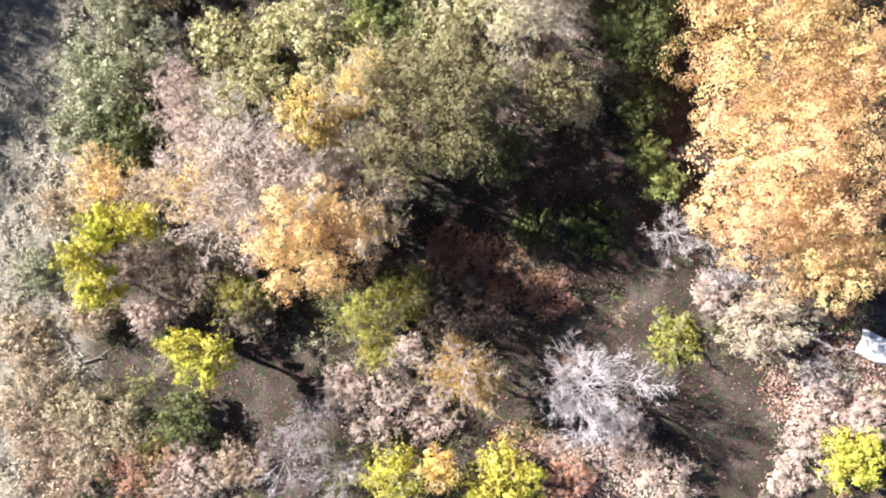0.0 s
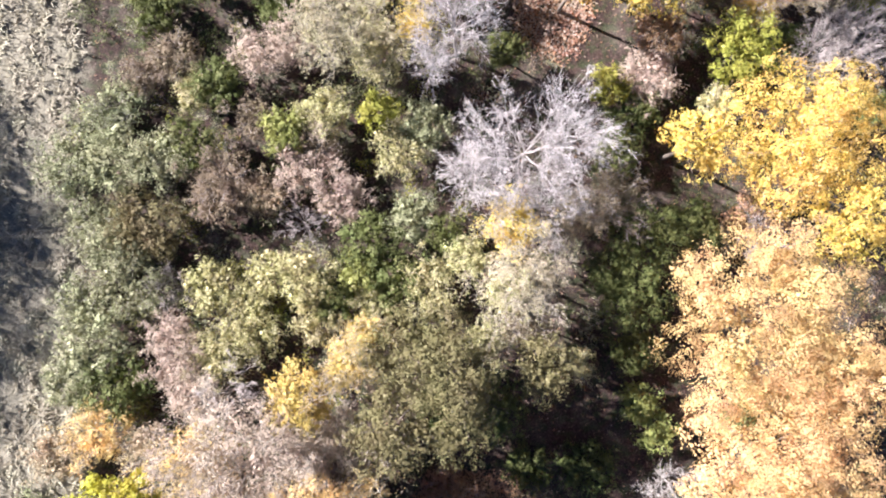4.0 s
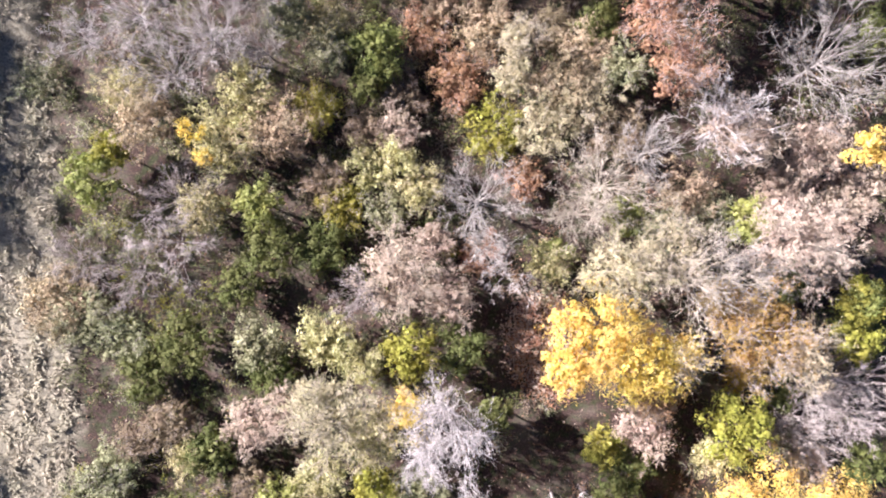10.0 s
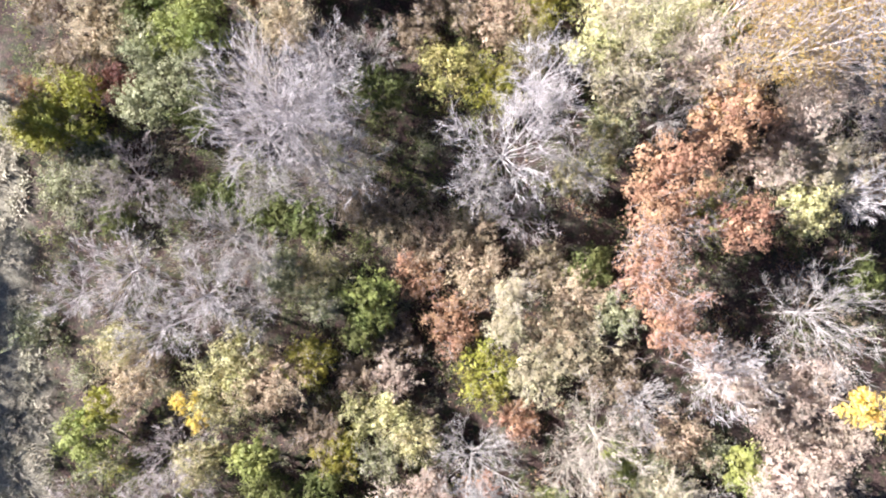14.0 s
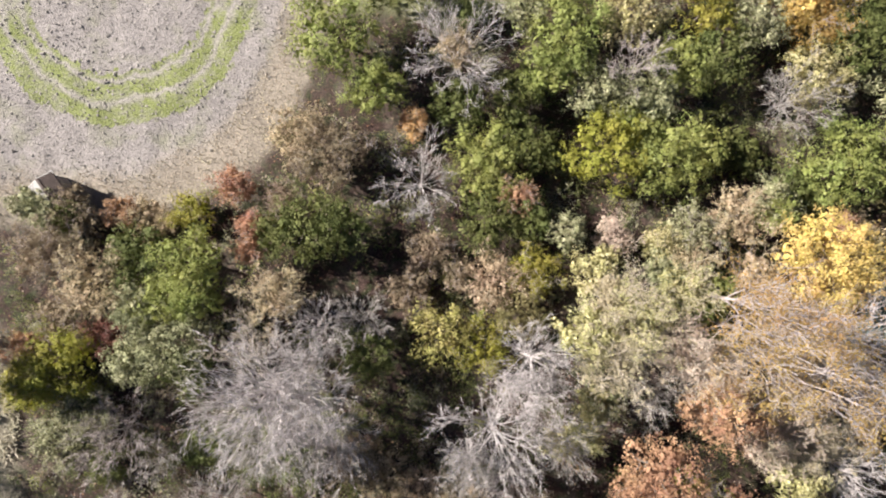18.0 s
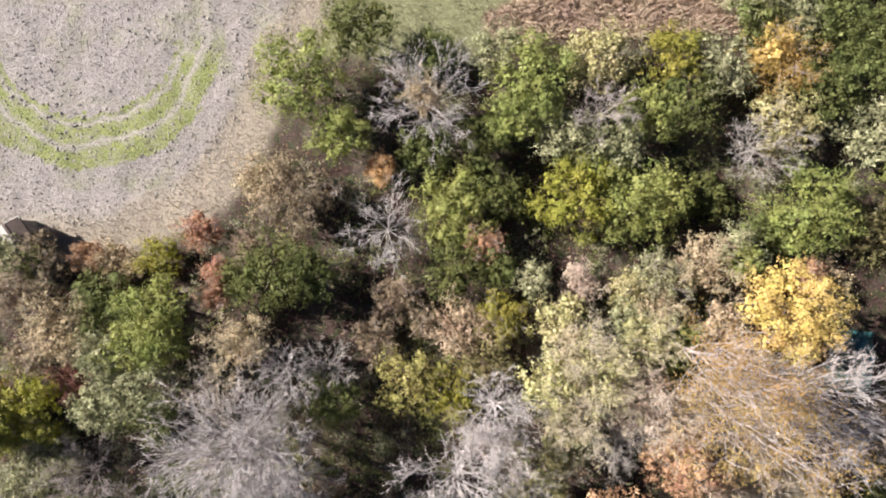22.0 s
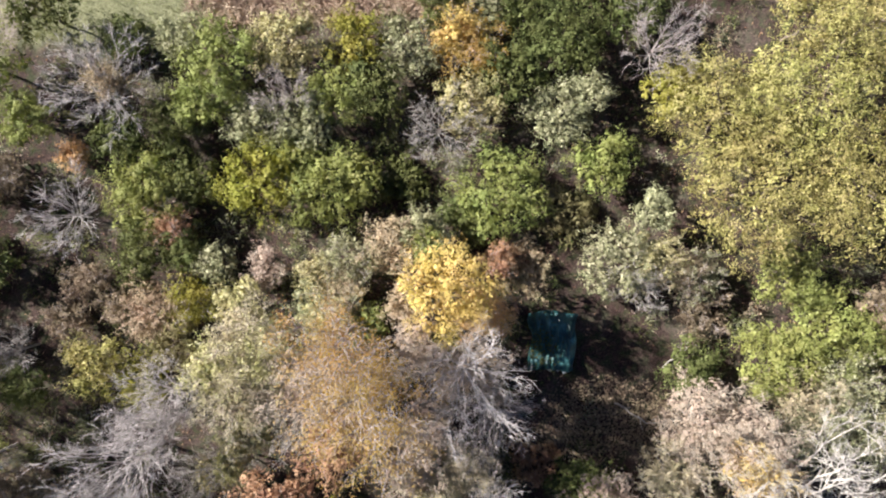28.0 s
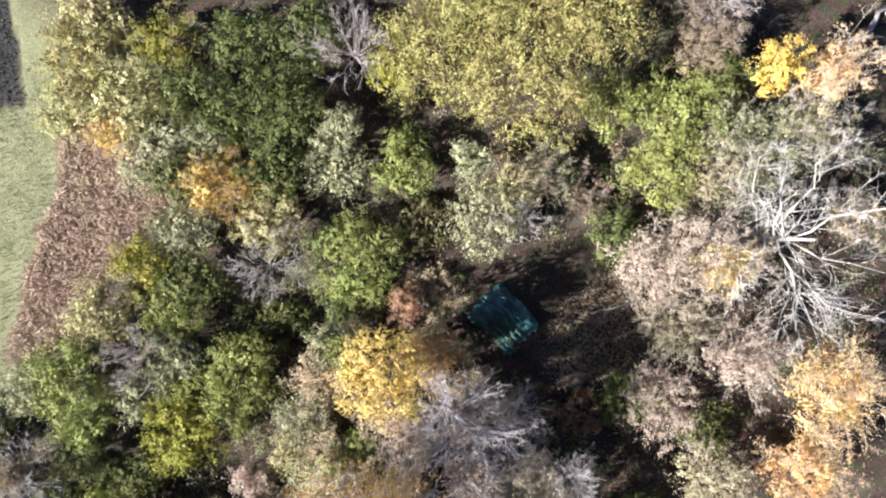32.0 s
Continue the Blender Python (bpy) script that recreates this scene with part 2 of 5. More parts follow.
def skeleton(r, h, thick, limbs, twigs, fine=0.012, crook=0.03, angle=36):
    """A tree with a crown of radius r: the trunk's tube, each limb's tube, the branches and twigs, and where the twigs run."""
    fork = h * rng.uniform(0.14, 0.24)
    lean = unit(np.array([[rng.normal(0, 0.05), rng.normal(0, 0.05), 1.0]]))
    trunk = tubes(-lean * 0.2, lean, np.array([h * 0.6 + 0.2]), np.zeros((1, 3)), np.array([thick]), np.array([thick * 0.3]), 6, 8, 0.0)
    boles, bits, runs = [], [], []
    start = rng.uniform(0, 6.28)
    for i in range(limbs):
        az = start + i * 2.4 + rng.normal(0, 0.25)
        up = (i + 0.5) / limbs
        z0 = fork + (h * 0.5 - fork) * up * rng.uniform(0.6, 1.0)
        reach = r * rng.uniform(0.6, 0.92) * math.sqrt(1.0 - 0.85 * up * up)
        rise = (h - z0) * rng.uniform(0.5, 0.85) * (0.62 + 0.35 * up)
        end = np.array([math.cos(az) * reach, math.sin(az) * reach, rise])
        span = np.linalg.norm(end)
        bend = np.array([[end[0] * 0.06 / span, end[1] * 0.06 / span, 0.12]]) + rng.normal(0, 0.07, (1, 3))
        way = unit(end[None] / span - bend)
        L = np.array([span])
        p0 = lean * z0
        boles.append(tubes(p0, way, L, bend, np.array([thick * 0.33]), np.array([thick * 0.07]), 6, 5, crook * 1.6))
        c1 = twigs + 3
        p1, w1, s1 = spread(p0, way, L, bend, c1, 0.2, 1.0, angle, 0.1, crook * 1.6)
        l1 = span * rng.uniform(0.28, 0.5, c1) * (1.2 - 0.6 * s1)
        b1 = rng.normal(0, 0.1, (c1, 3)) + np.array((0, 0, 0.06))
        bits.append(cut(tubes(p1, w1, l1, b1, np.full(c1, thick * 0.13), np.full(c1, thick * 0.04), 3, 3, crook)))
        p2, w2, s2 = spread(p1, w1, l1, b1, twigs, 0.15, 1.0, angle * 0.95, 0.1, crook)
        l2 = np.repeat(l1, twigs) * rng.uniform(0.4, 0.75, len(p2)) * (1.15 - 0.4 * s2)
        bits.append(twiglets(p2, w2, l2, max(0.013, thick * 0.07)))
        p3, w3, s3 = spread(p2, w2, l2, p2 * 0, twigs, 0.1, 1.0, angle * 0.9, 0.1, 0.0)
        l3 = np.clip(np.repeat(l2, twigs) * rng.uniform(0.5, 0.95, len(p3)), 0.2, 1.1)
        bits.append(twiglets(p3, w3, l3, fine))
        runs.append((np.concatenate([p2, p3]), np.concatenate([w2, w3]), np.concatenate([l2, l3])))
    return trunk, boles, joined(bits), [np.concatenate(c) for c in zip(*runs)]


def along_twigs(runs, n, stray=0.06):
    """Places and facings of n leaves that hang along twigs."""
    p, w, length = runs
    i = rng.integers(0, len(p), n)
    q = p[i] + w[i] * (length[i] * rng.uniform(0.1, 1.08, n))[:, None] + rng.normal(0, stray, (n, 3))
    f = rng.normal(size=(n, 3)) * 0.42 + w[i] * 0.4 + np.array((0, 0, 0.65))
    keep = q[:, 2] > 0.06
    return q[keep], f[keep]


def crown_points(r, h, base, n, spray=1.0):
    """Places and facings of n leaves, in sprays on the lobes of a crown with an uneven outline; a small spray keeps them close on the lobes."""
    m = int(9 + r * 2.9)
    rho = np.sqrt((np.arange(m) + rng.uniform(0.0, 1.0, m)) / m) * 0.8
    az = np.arange(m) * 2.4 + rng.uniform(0, 6.28) + rng.normal(0, 0.25, m)
    lr = r * rng.uniform(0.17, 0.33, m)
    depth = h - base
    top = base + depth * (0.22 + 0.78 * np.sqrt(np.maximum(0, 1 - rho ** 2)) * rng.uniform(0.5, 1.0, m))
    flat = np.minimum(1.0, 0.5 * depth / np.maximum(lr, 0.1))
    c = np.stack([rho * r * np.cos(az), rho * r * np.sin(az), top - lr * flat], axis=1)
    k = int(max(14, min(44, 12 + r * 7)))
    d = unit(rng.normal(size=(m, k, 3)) + np.array((0, 0, 0.3)))
    p = c[:, None] + d * (lr[:, None] * rng.uniform(0.95 - 0.4 * spray, 1.05, (m, k)))[..., None] * np.stack([np.ones(m), np.ones(m), flat], axis=1)[:, None]
    each = max(4, n // (m * k))
    out = np.stack([np.cos(az), np.sin(az), np.zeros(m)], axis=1)[:, None] * rho[:, None, None]
    w = unit(d * 0.9 + out * 0.7 + rng.normal(size=(m, k, 3)) * 0.35)
    reach = (0.16 + 0.3 * lr)[:, None] * rng.uniform(0.6, 1.6, (m, k)) * spray
    run = rng.uniform(-0.5, 1.0, (m, k, each))
    sig = (0.035 + (0.1 - 0.055 * spray) * lr)[:, None, None, None]
    q = p[:, :, None] + w[:, :, None] * (reach[..., None] * run)[..., None] + rng.normal(size=(m, k, each, 3)) * sig
    f = d[:, :, None] + rng.normal(size=(m, k, each, 3)) * (0.2 + 0.1 * spray) + np.array((0, 0, 0.2))
    q, f = q.reshape(-1, 3), f.reshape(-1, 3)
    keep = q[:, 2] > 0.08
    return q[keep], f[keep], c


SHADED = []


def size_word(h):
    return "low" if h < 3.2 else "mid-height" if h < 6.5 else "tall"


def boughs(thing, lobes, h, thick, bark):
    """A trunk, and limbs that run out to the lobes of a crown."""
    link_mesh("trunk", *tubes(np.array([[0.0, 0.0, -0.2]]), np.array([[0.0, 0.0, 1.0]]), np.array([h * 0.56]), rng.normal(0, 0.05, (1, 3)), np.array([thick]), np.array([thick * 0.4]), 6, 8), bark, thing)
    for lobe in lobes[::3][:8]:
        foot = np.array([[0.0, 0.0, rng.uniform(0.15, 0.4) * h + 0.03 * h * min(h, 8)]])
        reach = lobe[None] - foot
        L = np.linalg.norm(reach, axis=1)
        link_mesh("limb", *tubes(foot, unit(reach), L, rng.normal(0, 0.07, (1, 3)), np.array([thick * 0.38]), np.array([0.012]), 5, 5), bark, thing)


def neighbourhood(x, y):
    if x < -17 and y < 74:
        return "by the bank"
    if y > 84 and x > -1:
        return "by the lane"
    if y > 73 and x < 0:
        return "by the field"
    if 30 < x < 46 and 57 < y < 76:
        return "by the clearing"
    return "in the thicket"


def plant(x, y, r, h, style, colour, beside=""):
    """One tree or shrub with its foot at x, y: style d leafy, f half-bare and feathery, b bare."""
    z = ground_height(x, y)
    beside = beside or neighbourhood(x, y)
    small = h < 5.2
    kind = "shrub" if small else "tree"
    if style == "b":
        word, bark = BARK[colour]
        thing = tagged(new("bare_" + kind), f"{size_word(h)} leafless {kind} with {word} twigs {beside}", kind)
        trunk, limbs, top, _ = skeleton(r * 1.05, h, 0.03 + 0.0085 * h, int(9 + 2.8 * r), 4, 0.0095)
        link_mesh("trunk", *trunk, bark, thing)
        for v, f in limbs:
            link_mesh("limb", v, f, bark, thing)
        link_mesh("crown", *top, bark, thing, "fine bare twigs")
    elif style == "f":
        word, leaf = LEAVES[colour]
        thing = tagged(new(kind), f"{size_word(h)} half-bare {kind} with sparse {word} leaves {beside}", kind)
        grey = colour in "MKC"
        bark = BARK[TWIG[colour]][1]
        low = h < 5.6
        trunk, limbs, top, runs = skeleton(r * 1.04, h, 0.03 + 0.007 * h, int(5 + r) if low else int(6 + 2 * r), 3 if low or h > 12.5 else 5 if colour == "M" else 4, 0.0095, 0.03, 40)
        link_mesh("trunk", *trunk, BARK["g"][1], thing)
        for v, f in limbs:
            link_mesh("limb", v, f, bark, thing)
        q, f = along_twigs(runs, int((240 if colour == "M" else 200 if low else 900 if h > 12.5 else 330) * r * r + 250), 0.17 if h > 12.5 else 0.06)
        foliage = leaves(q, f, 0.06 if colour == "M" else 0.085, 0.32)
        if colour != "M" and h < 12.5:
            q, f, _ = crown_points(r * (1.0 if low else 0.85), h * (0.93 if low else 0.82), 0.12 * h, int((330 if low else 170) * r * r + 150))
            foliage = joined([foliage, leaves(q, f, 0.086, 0.36)])
            q, f, _ = crown_points(r * 0.8, h * 0.7, 0.1 * h, int(70 * r * r + 40), 0.5)
            foliage = joined([foliage, leaves(q, f, 0.16, 0.45)])
        link_mesh("crown", *joined([foliage, top]), leaf, thing, "", bark, len(foliage[1]))
    else:
        word, leaf = LEAVES[colour]
        thing = tagged(new(kind), f"{size_word(h)} bushy {kind} with dense {word} leaves {beside}", kind)
        big = r > 3.2 and colour in "OPY"
        q, f, lobes = crown_points(r * 1.08, h, 0.25 * h if small else 0.36 * h, int(min(45000, (560 if r < 3.2 else 1250 if big else 700) * r * r + 500)), 0.25 if big else 0.8)
        SHADED.append((x, y, 0.7 * r))
        boughs(thing, lobes, h, 0.05 + 0.013 * h, BARK["d"][1])
        foliage = leaves(q, f, 0.088 if big else 0.085 if colour == "H" else 0.095)
        if r > 0.9:
            q, f, _ = crown_points(r * 0.88, h * 0.86, 0.25 * h, int((260 if big else 120) * r * r), 0.4)
            foliage = joined([foliage, leaves(q, f, 0.13 if big else 0.15 if colour == "H" else 0.19, 0.45)])
        link_mesh("crown", *foliage, leaf, thing)
    thing.location = (x, y, z)
    thing.rotation_euler = (0, 0, rng.uniform(0, 6.28))
    return thing


# ---- ground: one sheet, fine in the middle, out to the horizon ----
EDGE = Vector((-17.4, 92.9))


def soft_step(a, b, v):
    t = np.clip((v - a) / (b - a), 0, 1)
    return t * t * (3 - 2 * t)


def wave(x, y, scale, seed):
    """Cheap smooth noise between -1 and 1."""
    g = np.random.default_rng(seed)
    v = np.zeros_like(x)
    for k in range(7):
        a, p = g.uniform(0, 6.28), g.uniform(0, 6.28)
        w = g.uniform(0.6, 1.7) / scale
        v = v + np.sin((x * math.cos(a) + y * math.sin(a)) * w + p + 1.3 * np.sin((x * math.sin(a) - y * math.cos(a)) * w * 0.7 + p))
    return v / 4.0


def zones(x, y):
    """How far a place belongs to the mown field, the tussocky bank, the reed patch, the grass lane and the painted
    shade beyond it.
    """
    jag = wave(x, y, 1.2, 3) * 0.7 + wave(x, y, 0.4, 4) * 0.35
    line = np.interp(x, (-60, -25, -20, -16.6, -12.7, -9, -7, -5.6, -2, 6), (78.6, 78.6, 78.2, 78.4, 79.6, 82.0, 85.2, 89.0, 94.4, 111))
    field = soft_step(-0.7, 1.6, y - line + jag)
    bank = soft_step(0.9, -0.9, x + np.interp(y, (-30, 0, 20, 40, 60, 70, 78), (24.5, 24.0, 24.6, 24.5, 25.5, 27.5, 33)) + jag) * (1 - field)
    reed = soft_step(-0.3, 0.3, np.minimum(np.minimum(y - 90.6, x - 10.3), np.minimum(27.5 - x, 92.9 + (x - 11) * 0.42 - y)) + jag * 0.6)
    # soil: the grass strip beyond the lane where tree shade is painted in
    soil = soft_step(-0.25, 0.25, y - np.interp(x, (8, 16, 20, 24.4, 28, 40), (132, 120, 108, 102.4, 106.5, 122)) + jag * 0.25) * soft_step(6, 8, x)
    lane = soft_step(-0.6, 0.6, np.minimum(y - 90.0 - np.maximum(0, x - 10) * 0.25, 0.9 * (x + 1) + 0 * y) + jag) * (1 - field) * (1 - reed) * (1 - soil) * soft_step(34, 28, x)
    return field, bank, reed, lane, soil


def fringe(x, y):
    """The strip of tan weeds along the field's edge."""
    rough = wave(x, y, 0.9, 17) * 0.25 + wave(x, y, 0.35, 18) * 0.15
    return np.clip(1.15 * zones(x - 1.5, y + 2.2)[0] + rough * 0.8, 0, 1) * (1 - zones(x + 0.5, y - 0.8)[0]) * soft_step(-60, -20, x + 0 * y)


def ground_height(x, y):
    x, y = np.asarray(x, dtype=float), np.asarray(y, dtype=float)
    field, bank, reed, lane, soil = zones(x, y)
    lump = np.abs(wave(x, y * 0.62, 0.42, 11)) * 0.55 + wave(x, y, 0.17, 12) * 0.12
    ridge = 1 - np.abs(wave(x * 1.4, y * 0.6, 0.5, 13))
    z = wave(x, y, 7, 5) * 0.10 * (1 - field) + wave(x, y, 0.6, 6) * 0.05 + bank * (lump * 0.22 + ridge * 0.14) + field * wave(x, y, 0.25, 8) * 0.035
    ring = np.hypot(x - EDGE.x, y - EDGE.y)
    rut = np.exp(-((ring - 7.9) / 0.16) ** 2) + np.exp(-((ring - 6.5) / 0.16) ** 2)
    z = z - field * rut * 0.06 - soil * 0.12
    far = soft_step(90, 300, np.hypot(x - 10, y - 45))
    z = z * (1 - far)
    return z if z.ndim else float(z)


def axis(lo, hi, step):
    mid = np.arange(lo, hi + step, step)
    grow = np.cumsum(step * 1.28 ** np.arange(1, 32))
    return np.concatenate([(lo - grow)[::-1], mid, hi + grow])


gx, gy = axis(-36, 64, 0.55), axis(-22, 110, 0.55)
X, Y = np.meshgrid(gx, gy)
nx, ny = len(gx), len(gy)
idx = np.arange(nx * ny).reshape(ny, nx)
quads = np.stack([idx[:-1, :-1], idx[:-1, 1:], idx[1:, 1:], idx[1:, :-1]], axis=-1).reshape(-1, 4)
floor_mat, n, l = material("ground_cover")
ground = link_mesh("ground", np.stack([X, Y, ground_height(X, Y)], axis=-1).reshape(-1, 3), quads, floor_mat)
tagged(ground, "woodland floor of leaf litter beside a pale mown field and tussocky bank", "ground", kind="structure")
ground.data.polygons.foreach_set("use_smooth", np.ones(len(quads), dtype=bool))
zf, zb, zr, zl, zs = zones(X, Y)
for name, val in (("field", zf), ("bank", zb), ("reed", zr), ("lane", zl), ("soil", zs), ("fringe", fringe(X, Y))):
    att = ground.data.attributes.new(name, "FLOAT", "POINT")
    att.data.foreach_set("value", val.astype(np.float32).ravel())


def noise_node(scale, detail=5.0, rough=0.6):
    t = n.new("ShaderNodeTexNoise")
    t.inputs["Scale"].default_value, t.inputs["Detail"].default_value, t.inputs["Roughness"].default_value = scale, detail, rough
    l.new(where.outputs["Object"], t.inputs["Vector"])
    return t


def mixed(fac, a, b):
    m = n.new("ShaderNodeMix")
    m.data_type = "RGBA"
    for sock, v in ((m.inputs["Factor"], fac), (m.inputs["A"], a), (m.inputs["B"], b)):
        l.new(v, sock)
    return m.outputs["Result"]


def zone_node(name):
    a = n.new("ShaderNodeAttribute")
    a.attribute_name = name
    return a.outputs["Fac"]


def coloured(noise_out, stops):
    r = ramp(n, stops)
    l.new(noise_out, r.inputs["Fac"])
    return r.outputs["Color"]


def maths(op, a, b=None, c=None):
    m = n.new("ShaderNodeMath")
    m.operation = op
    for i, v in enumerate((a, b, c)):
        if v is None:
            continue
        if isinstance(v, (int, float)):
            m.inputs[i].default_value = v
        else:
            l.new(v, m.inputs[i])
    return m.outputs[0]


where = n.new("ShaderNodeTexCoord")
small, mid_, big = noise_node(9.0, 8), noise_node(1.6, 5), noise_node(0.22, 3)
litter = coloured(small.outputs["Fac"], [(0.28, (0.012, 0.009, 0.009)), (0.48, (0.042, 0.026, 0.023)), (0.62, (0.092, 0.058, 0.049)), (0.8, (0.19, 0.128, 0.108))])
moss = coloured(small.outputs["Fac"], [(0.3, (0.012, 0.016, 0.008)), (0.55, (0.04, 0.046, 0.022)), (0.75, (0.11, 0.108, 0.06))])
col = mixed(coloured(mid_.outputs["Fac"], [(0.45, (0, 0, 0)), (0.62, (1, 1, 1))]), litter, moss)
straw = coloured(small.outputs["Fac"], [(0.3, (0.10, 0.088, 0.065)), (0.48, (0.20, 0.178, 0.135)), (0.72, (0.33, 0.30, 0.235))])
col = mixed(zone_node("bank"), col, straw)
mown = coloured(small.outputs["Fac"], [(0.30, (0.12, 0.107, 0.10)), (0.46, (0.23, 0.207, 0.198)), (0.62, (0.305, 0.276, 0.265)), (0.8, (0.42, 0.385, 0.37))])
grass = coloured(small.outputs["Fac"], [(0.3, (0.085, 0.10, 0.035)), (0.5, (0.185, 0.21, 0.07)), (0.75, (0.32, 0.33, 0.15))])
# the turning circle of wheel marks on the field
sep = n.new("ShaderNodeSeparateXYZ")
l.new(where.outputs["Object"], sep.inputs[0])
dx, dy = maths("SUBTRACT", sep.outputs["X"], EDGE.x), maths("SUBTRACT", sep.outputs["Y"], EDGE.y)
ring = maths("SQRT", maths("ADD", maths("MULTIPLY", dx, dx), maths("MULTIPLY", dy, dy)))
ring = maths("ADD", ring, maths("MULTIPLY_ADD", big.outputs["Fac"], 2.0, -1.0))
wobble = maths("ADD", ring, maths("MULTIPLY_ADD", mid_.outputs["Fac"], 1.8, -0.9))
band = maths("COMPARE", wobble, 8.0, 1.7)
frayed = maths("ADD", ring, maths("MULTIPLY_ADD", noise_node(1.1, 6, 0.7).outputs["Fac"], 1.1, -0.55))
outer = maths("MAXIMUM", 0.0, maths("SUBTRACT", 1.0, maths("MULTIPLY", maths("ABSOLUTE", maths("SUBTRACT", frayed, 8.2)), 2.6)))
inner = maths("MAXIMUM", 0.0, maths("SUBTRACT", 1.0, maths("MULTIPLY", maths("ABSOLUTE", maths("SUBTRACT", frayed, 6.8)), 3.2)))
ruts = maths("MAXIMUM", outer, inner)
south = coloured(maths("MULTIPLY_ADD", dy, -0.12, maths("MULTIPLY", mid_.outputs["Fac"], 0.5)), [(0.25, (0, 0, 0)), (0.6, (1, 1, 1))])
green = maths("MULTIPLY", maths("MULTIPLY", band, maths("SUBTRACT", 1.0, ruts)), south)
patchy = coloured(noise_node(0.8, 7, 0.75).outputs["Fac"], [(0.36, (0.35, 0.35, 0.35)), (0.54, (0.95, 0.95, 0.95))])
green = maths("MULTIPLY", green, patchy)
tint = maths("MULTIPLY", coloured(noise_node(0.35, 5, 0.65).outputs["Fac"], [(0.5, (0, 0, 0)), (0.72, (1, 1, 1))]), 0.45)
clods = noise_node(2.6, 6, 0.7)
rough = n.new("ShaderNodeHueSaturation")
l.new(mown, rough.inputs["Color"])
l.new(maths("MULTIPLY_ADD", clods.outputs["Fac"], 1.3, 0.36), rough.inputs["Value"])
pale = coloured(ruts, [(0.0, (0, 0, 0)), (1.0, (0.5, 0.5, 0.5))])
mown = mixed(pale, rough.outputs["Color"], coloured(small.outputs["Fac"], [(0.3, (0.26, 0.235, 0.21)), (0.7, (0.42, 0.39, 0.36))]))
mown = mixed(maths("MAXIMUM", green, tint), mown, grass)
col = mixed(zone_node("field"), col, mown)
col = mixed(zone_node("fringe"), col, coloured(small.outputs["Fac"], [(0.3, (0.14, 0.118, 0.096)), (0.5, (0.265, 0.228, 0.188)), (0.75, (0.39, 0.34, 0.285))]))
col = mixed(zone_node("lane"), col, coloured(small.outputs["Fac"], [(0.3, (0.10, 0.105, 0.055)), (0.55, (0.21, 0.21, 0.12)), (0.75, (0.33, 0.32, 0.21))]))
col = mixed(zone_node("reed"), col, coloured(small.outputs["Fac"], [(0.3, (0.15, 0.11, 0.08)), (0.6, (0.36, 0.275, 0.21))]))
# near-black tones paint tree shade onto the grass strip
col = mixed(zone_node("soil"), col, coloured(small.outputs["Fac"], [(0.3, (0.012, 0.012, 0.016)), (0.55, (0.035, 0.032, 0.034)), (0.75, (0.085, 0.075, 0.06))]))
tone_ = n.new("ShaderNodeHueSaturation")
l.new(col, tone_.inputs["Color"])
l.new(maths("MULTIPLY_ADD", big.outputs["Fac"], 0.5, 0.75), tone_.inputs["Value"])
b = n["Principled BSDF"]
l.new(tone_.outputs["Color"], b.inputs["Base Color"])
b.inputs["Roughness"].default_value = 0.95
b.inputs["Specular IOR Level"].default_value = 0.15
bump = n.new("ShaderNodeBump")
bump.inputs["Strength"].default_value, bump.inputs["Distance"].default_value = 0.8, 0.08
l.new(small.outputs["Fac"], bump.inputs["Height"])
l.new(bump.outputs["Normal"], b.inputs["Normal"])


# ---- trees and shrubs along the flight ----
plant(-20.7, 1.4, 1.6, 7.0, "d", "L")
plant(-18.3, 1.6, 1.4, 7.0, "d", "L")
plant(-21.2, -2.4, 1.6, 7.0, "d", "L")
plant(-22.3, -0.5, 1.4, 6.5, "d", "L")
plant(-14.7, -6.8, 2.0, 7.0, "d", "L")
plant(-16.4, -5.8, 1.0, 6.5, "d", "L")
plant(-21.8, 4.7, 2.5, 5.0, "f", "P")
plant(-18.8, 3.8, 1.6, 5.0, "f", "T")
plant(-16.5, -1.4, 3.0, 5.0, "f", "N")
plant(-13.4, -2.9, 2.2, 4.0, "f", "G")
plant(-19.9, -1.1, 2.0, 4.0, "f", "N")
plant(-7.5, 0.5, 3.5, 12.0, "d", "P")
plant(-4.6, 1.3, 2.1, 10.0, "f", "P")
plant(-14.9, 3.6, 2.5, 9.0, "f", "P")
plant(-13.4, 2.5, 2.0, 8.0, "f", "P")
plant(-6.6, 4.8, 2.1, 7.0, "f", "K")
plant(0.6, -0.3, 2.6, 2.0, "f", "R")
plant(3.2, -2.2, 2.6, 2.0, "f", "R")
plant(7.1, -3.2, 2.3, 1.5, "f", "R")
plant(0.6, -4.1, 2.8, 2.0, "f", "N")
plant(-2.5, -2.9, 2.4, 4.0, "f", "G")
plant(-4.9, -4.3, 2.2, 4.0, "f", "G")
plant(1.3, -7.3, 2.6, 9.0, "f", "Z")
plant(2.7, -8.9, 1.6, 5.0, "d", "A")
plant(-4.3, -6.5, 1.8, 4.0, "f", "G")
plant(9.3, -9.0, 4.2, 6.0, "b", "w")
plant(-2.3, -6.5, 1.4, 4.0, "f", "K")
plant(-4.6, -10.5, 3.1, 3.0, "f", "K")
plant(-6.8, -9.2, 2.0, 3.0, "f", "K")
plant(-0.9, -11.4, 2.3, 2.0, "f", "K")
plant(-8.7, -11.2, 2.2, 4.0, "b", "g")
plant(-10.5, -14.2, 2.8, 3.0, "b", "g")
plant(-7.0, -14.9, 2.2, 3.0, "b", "w")
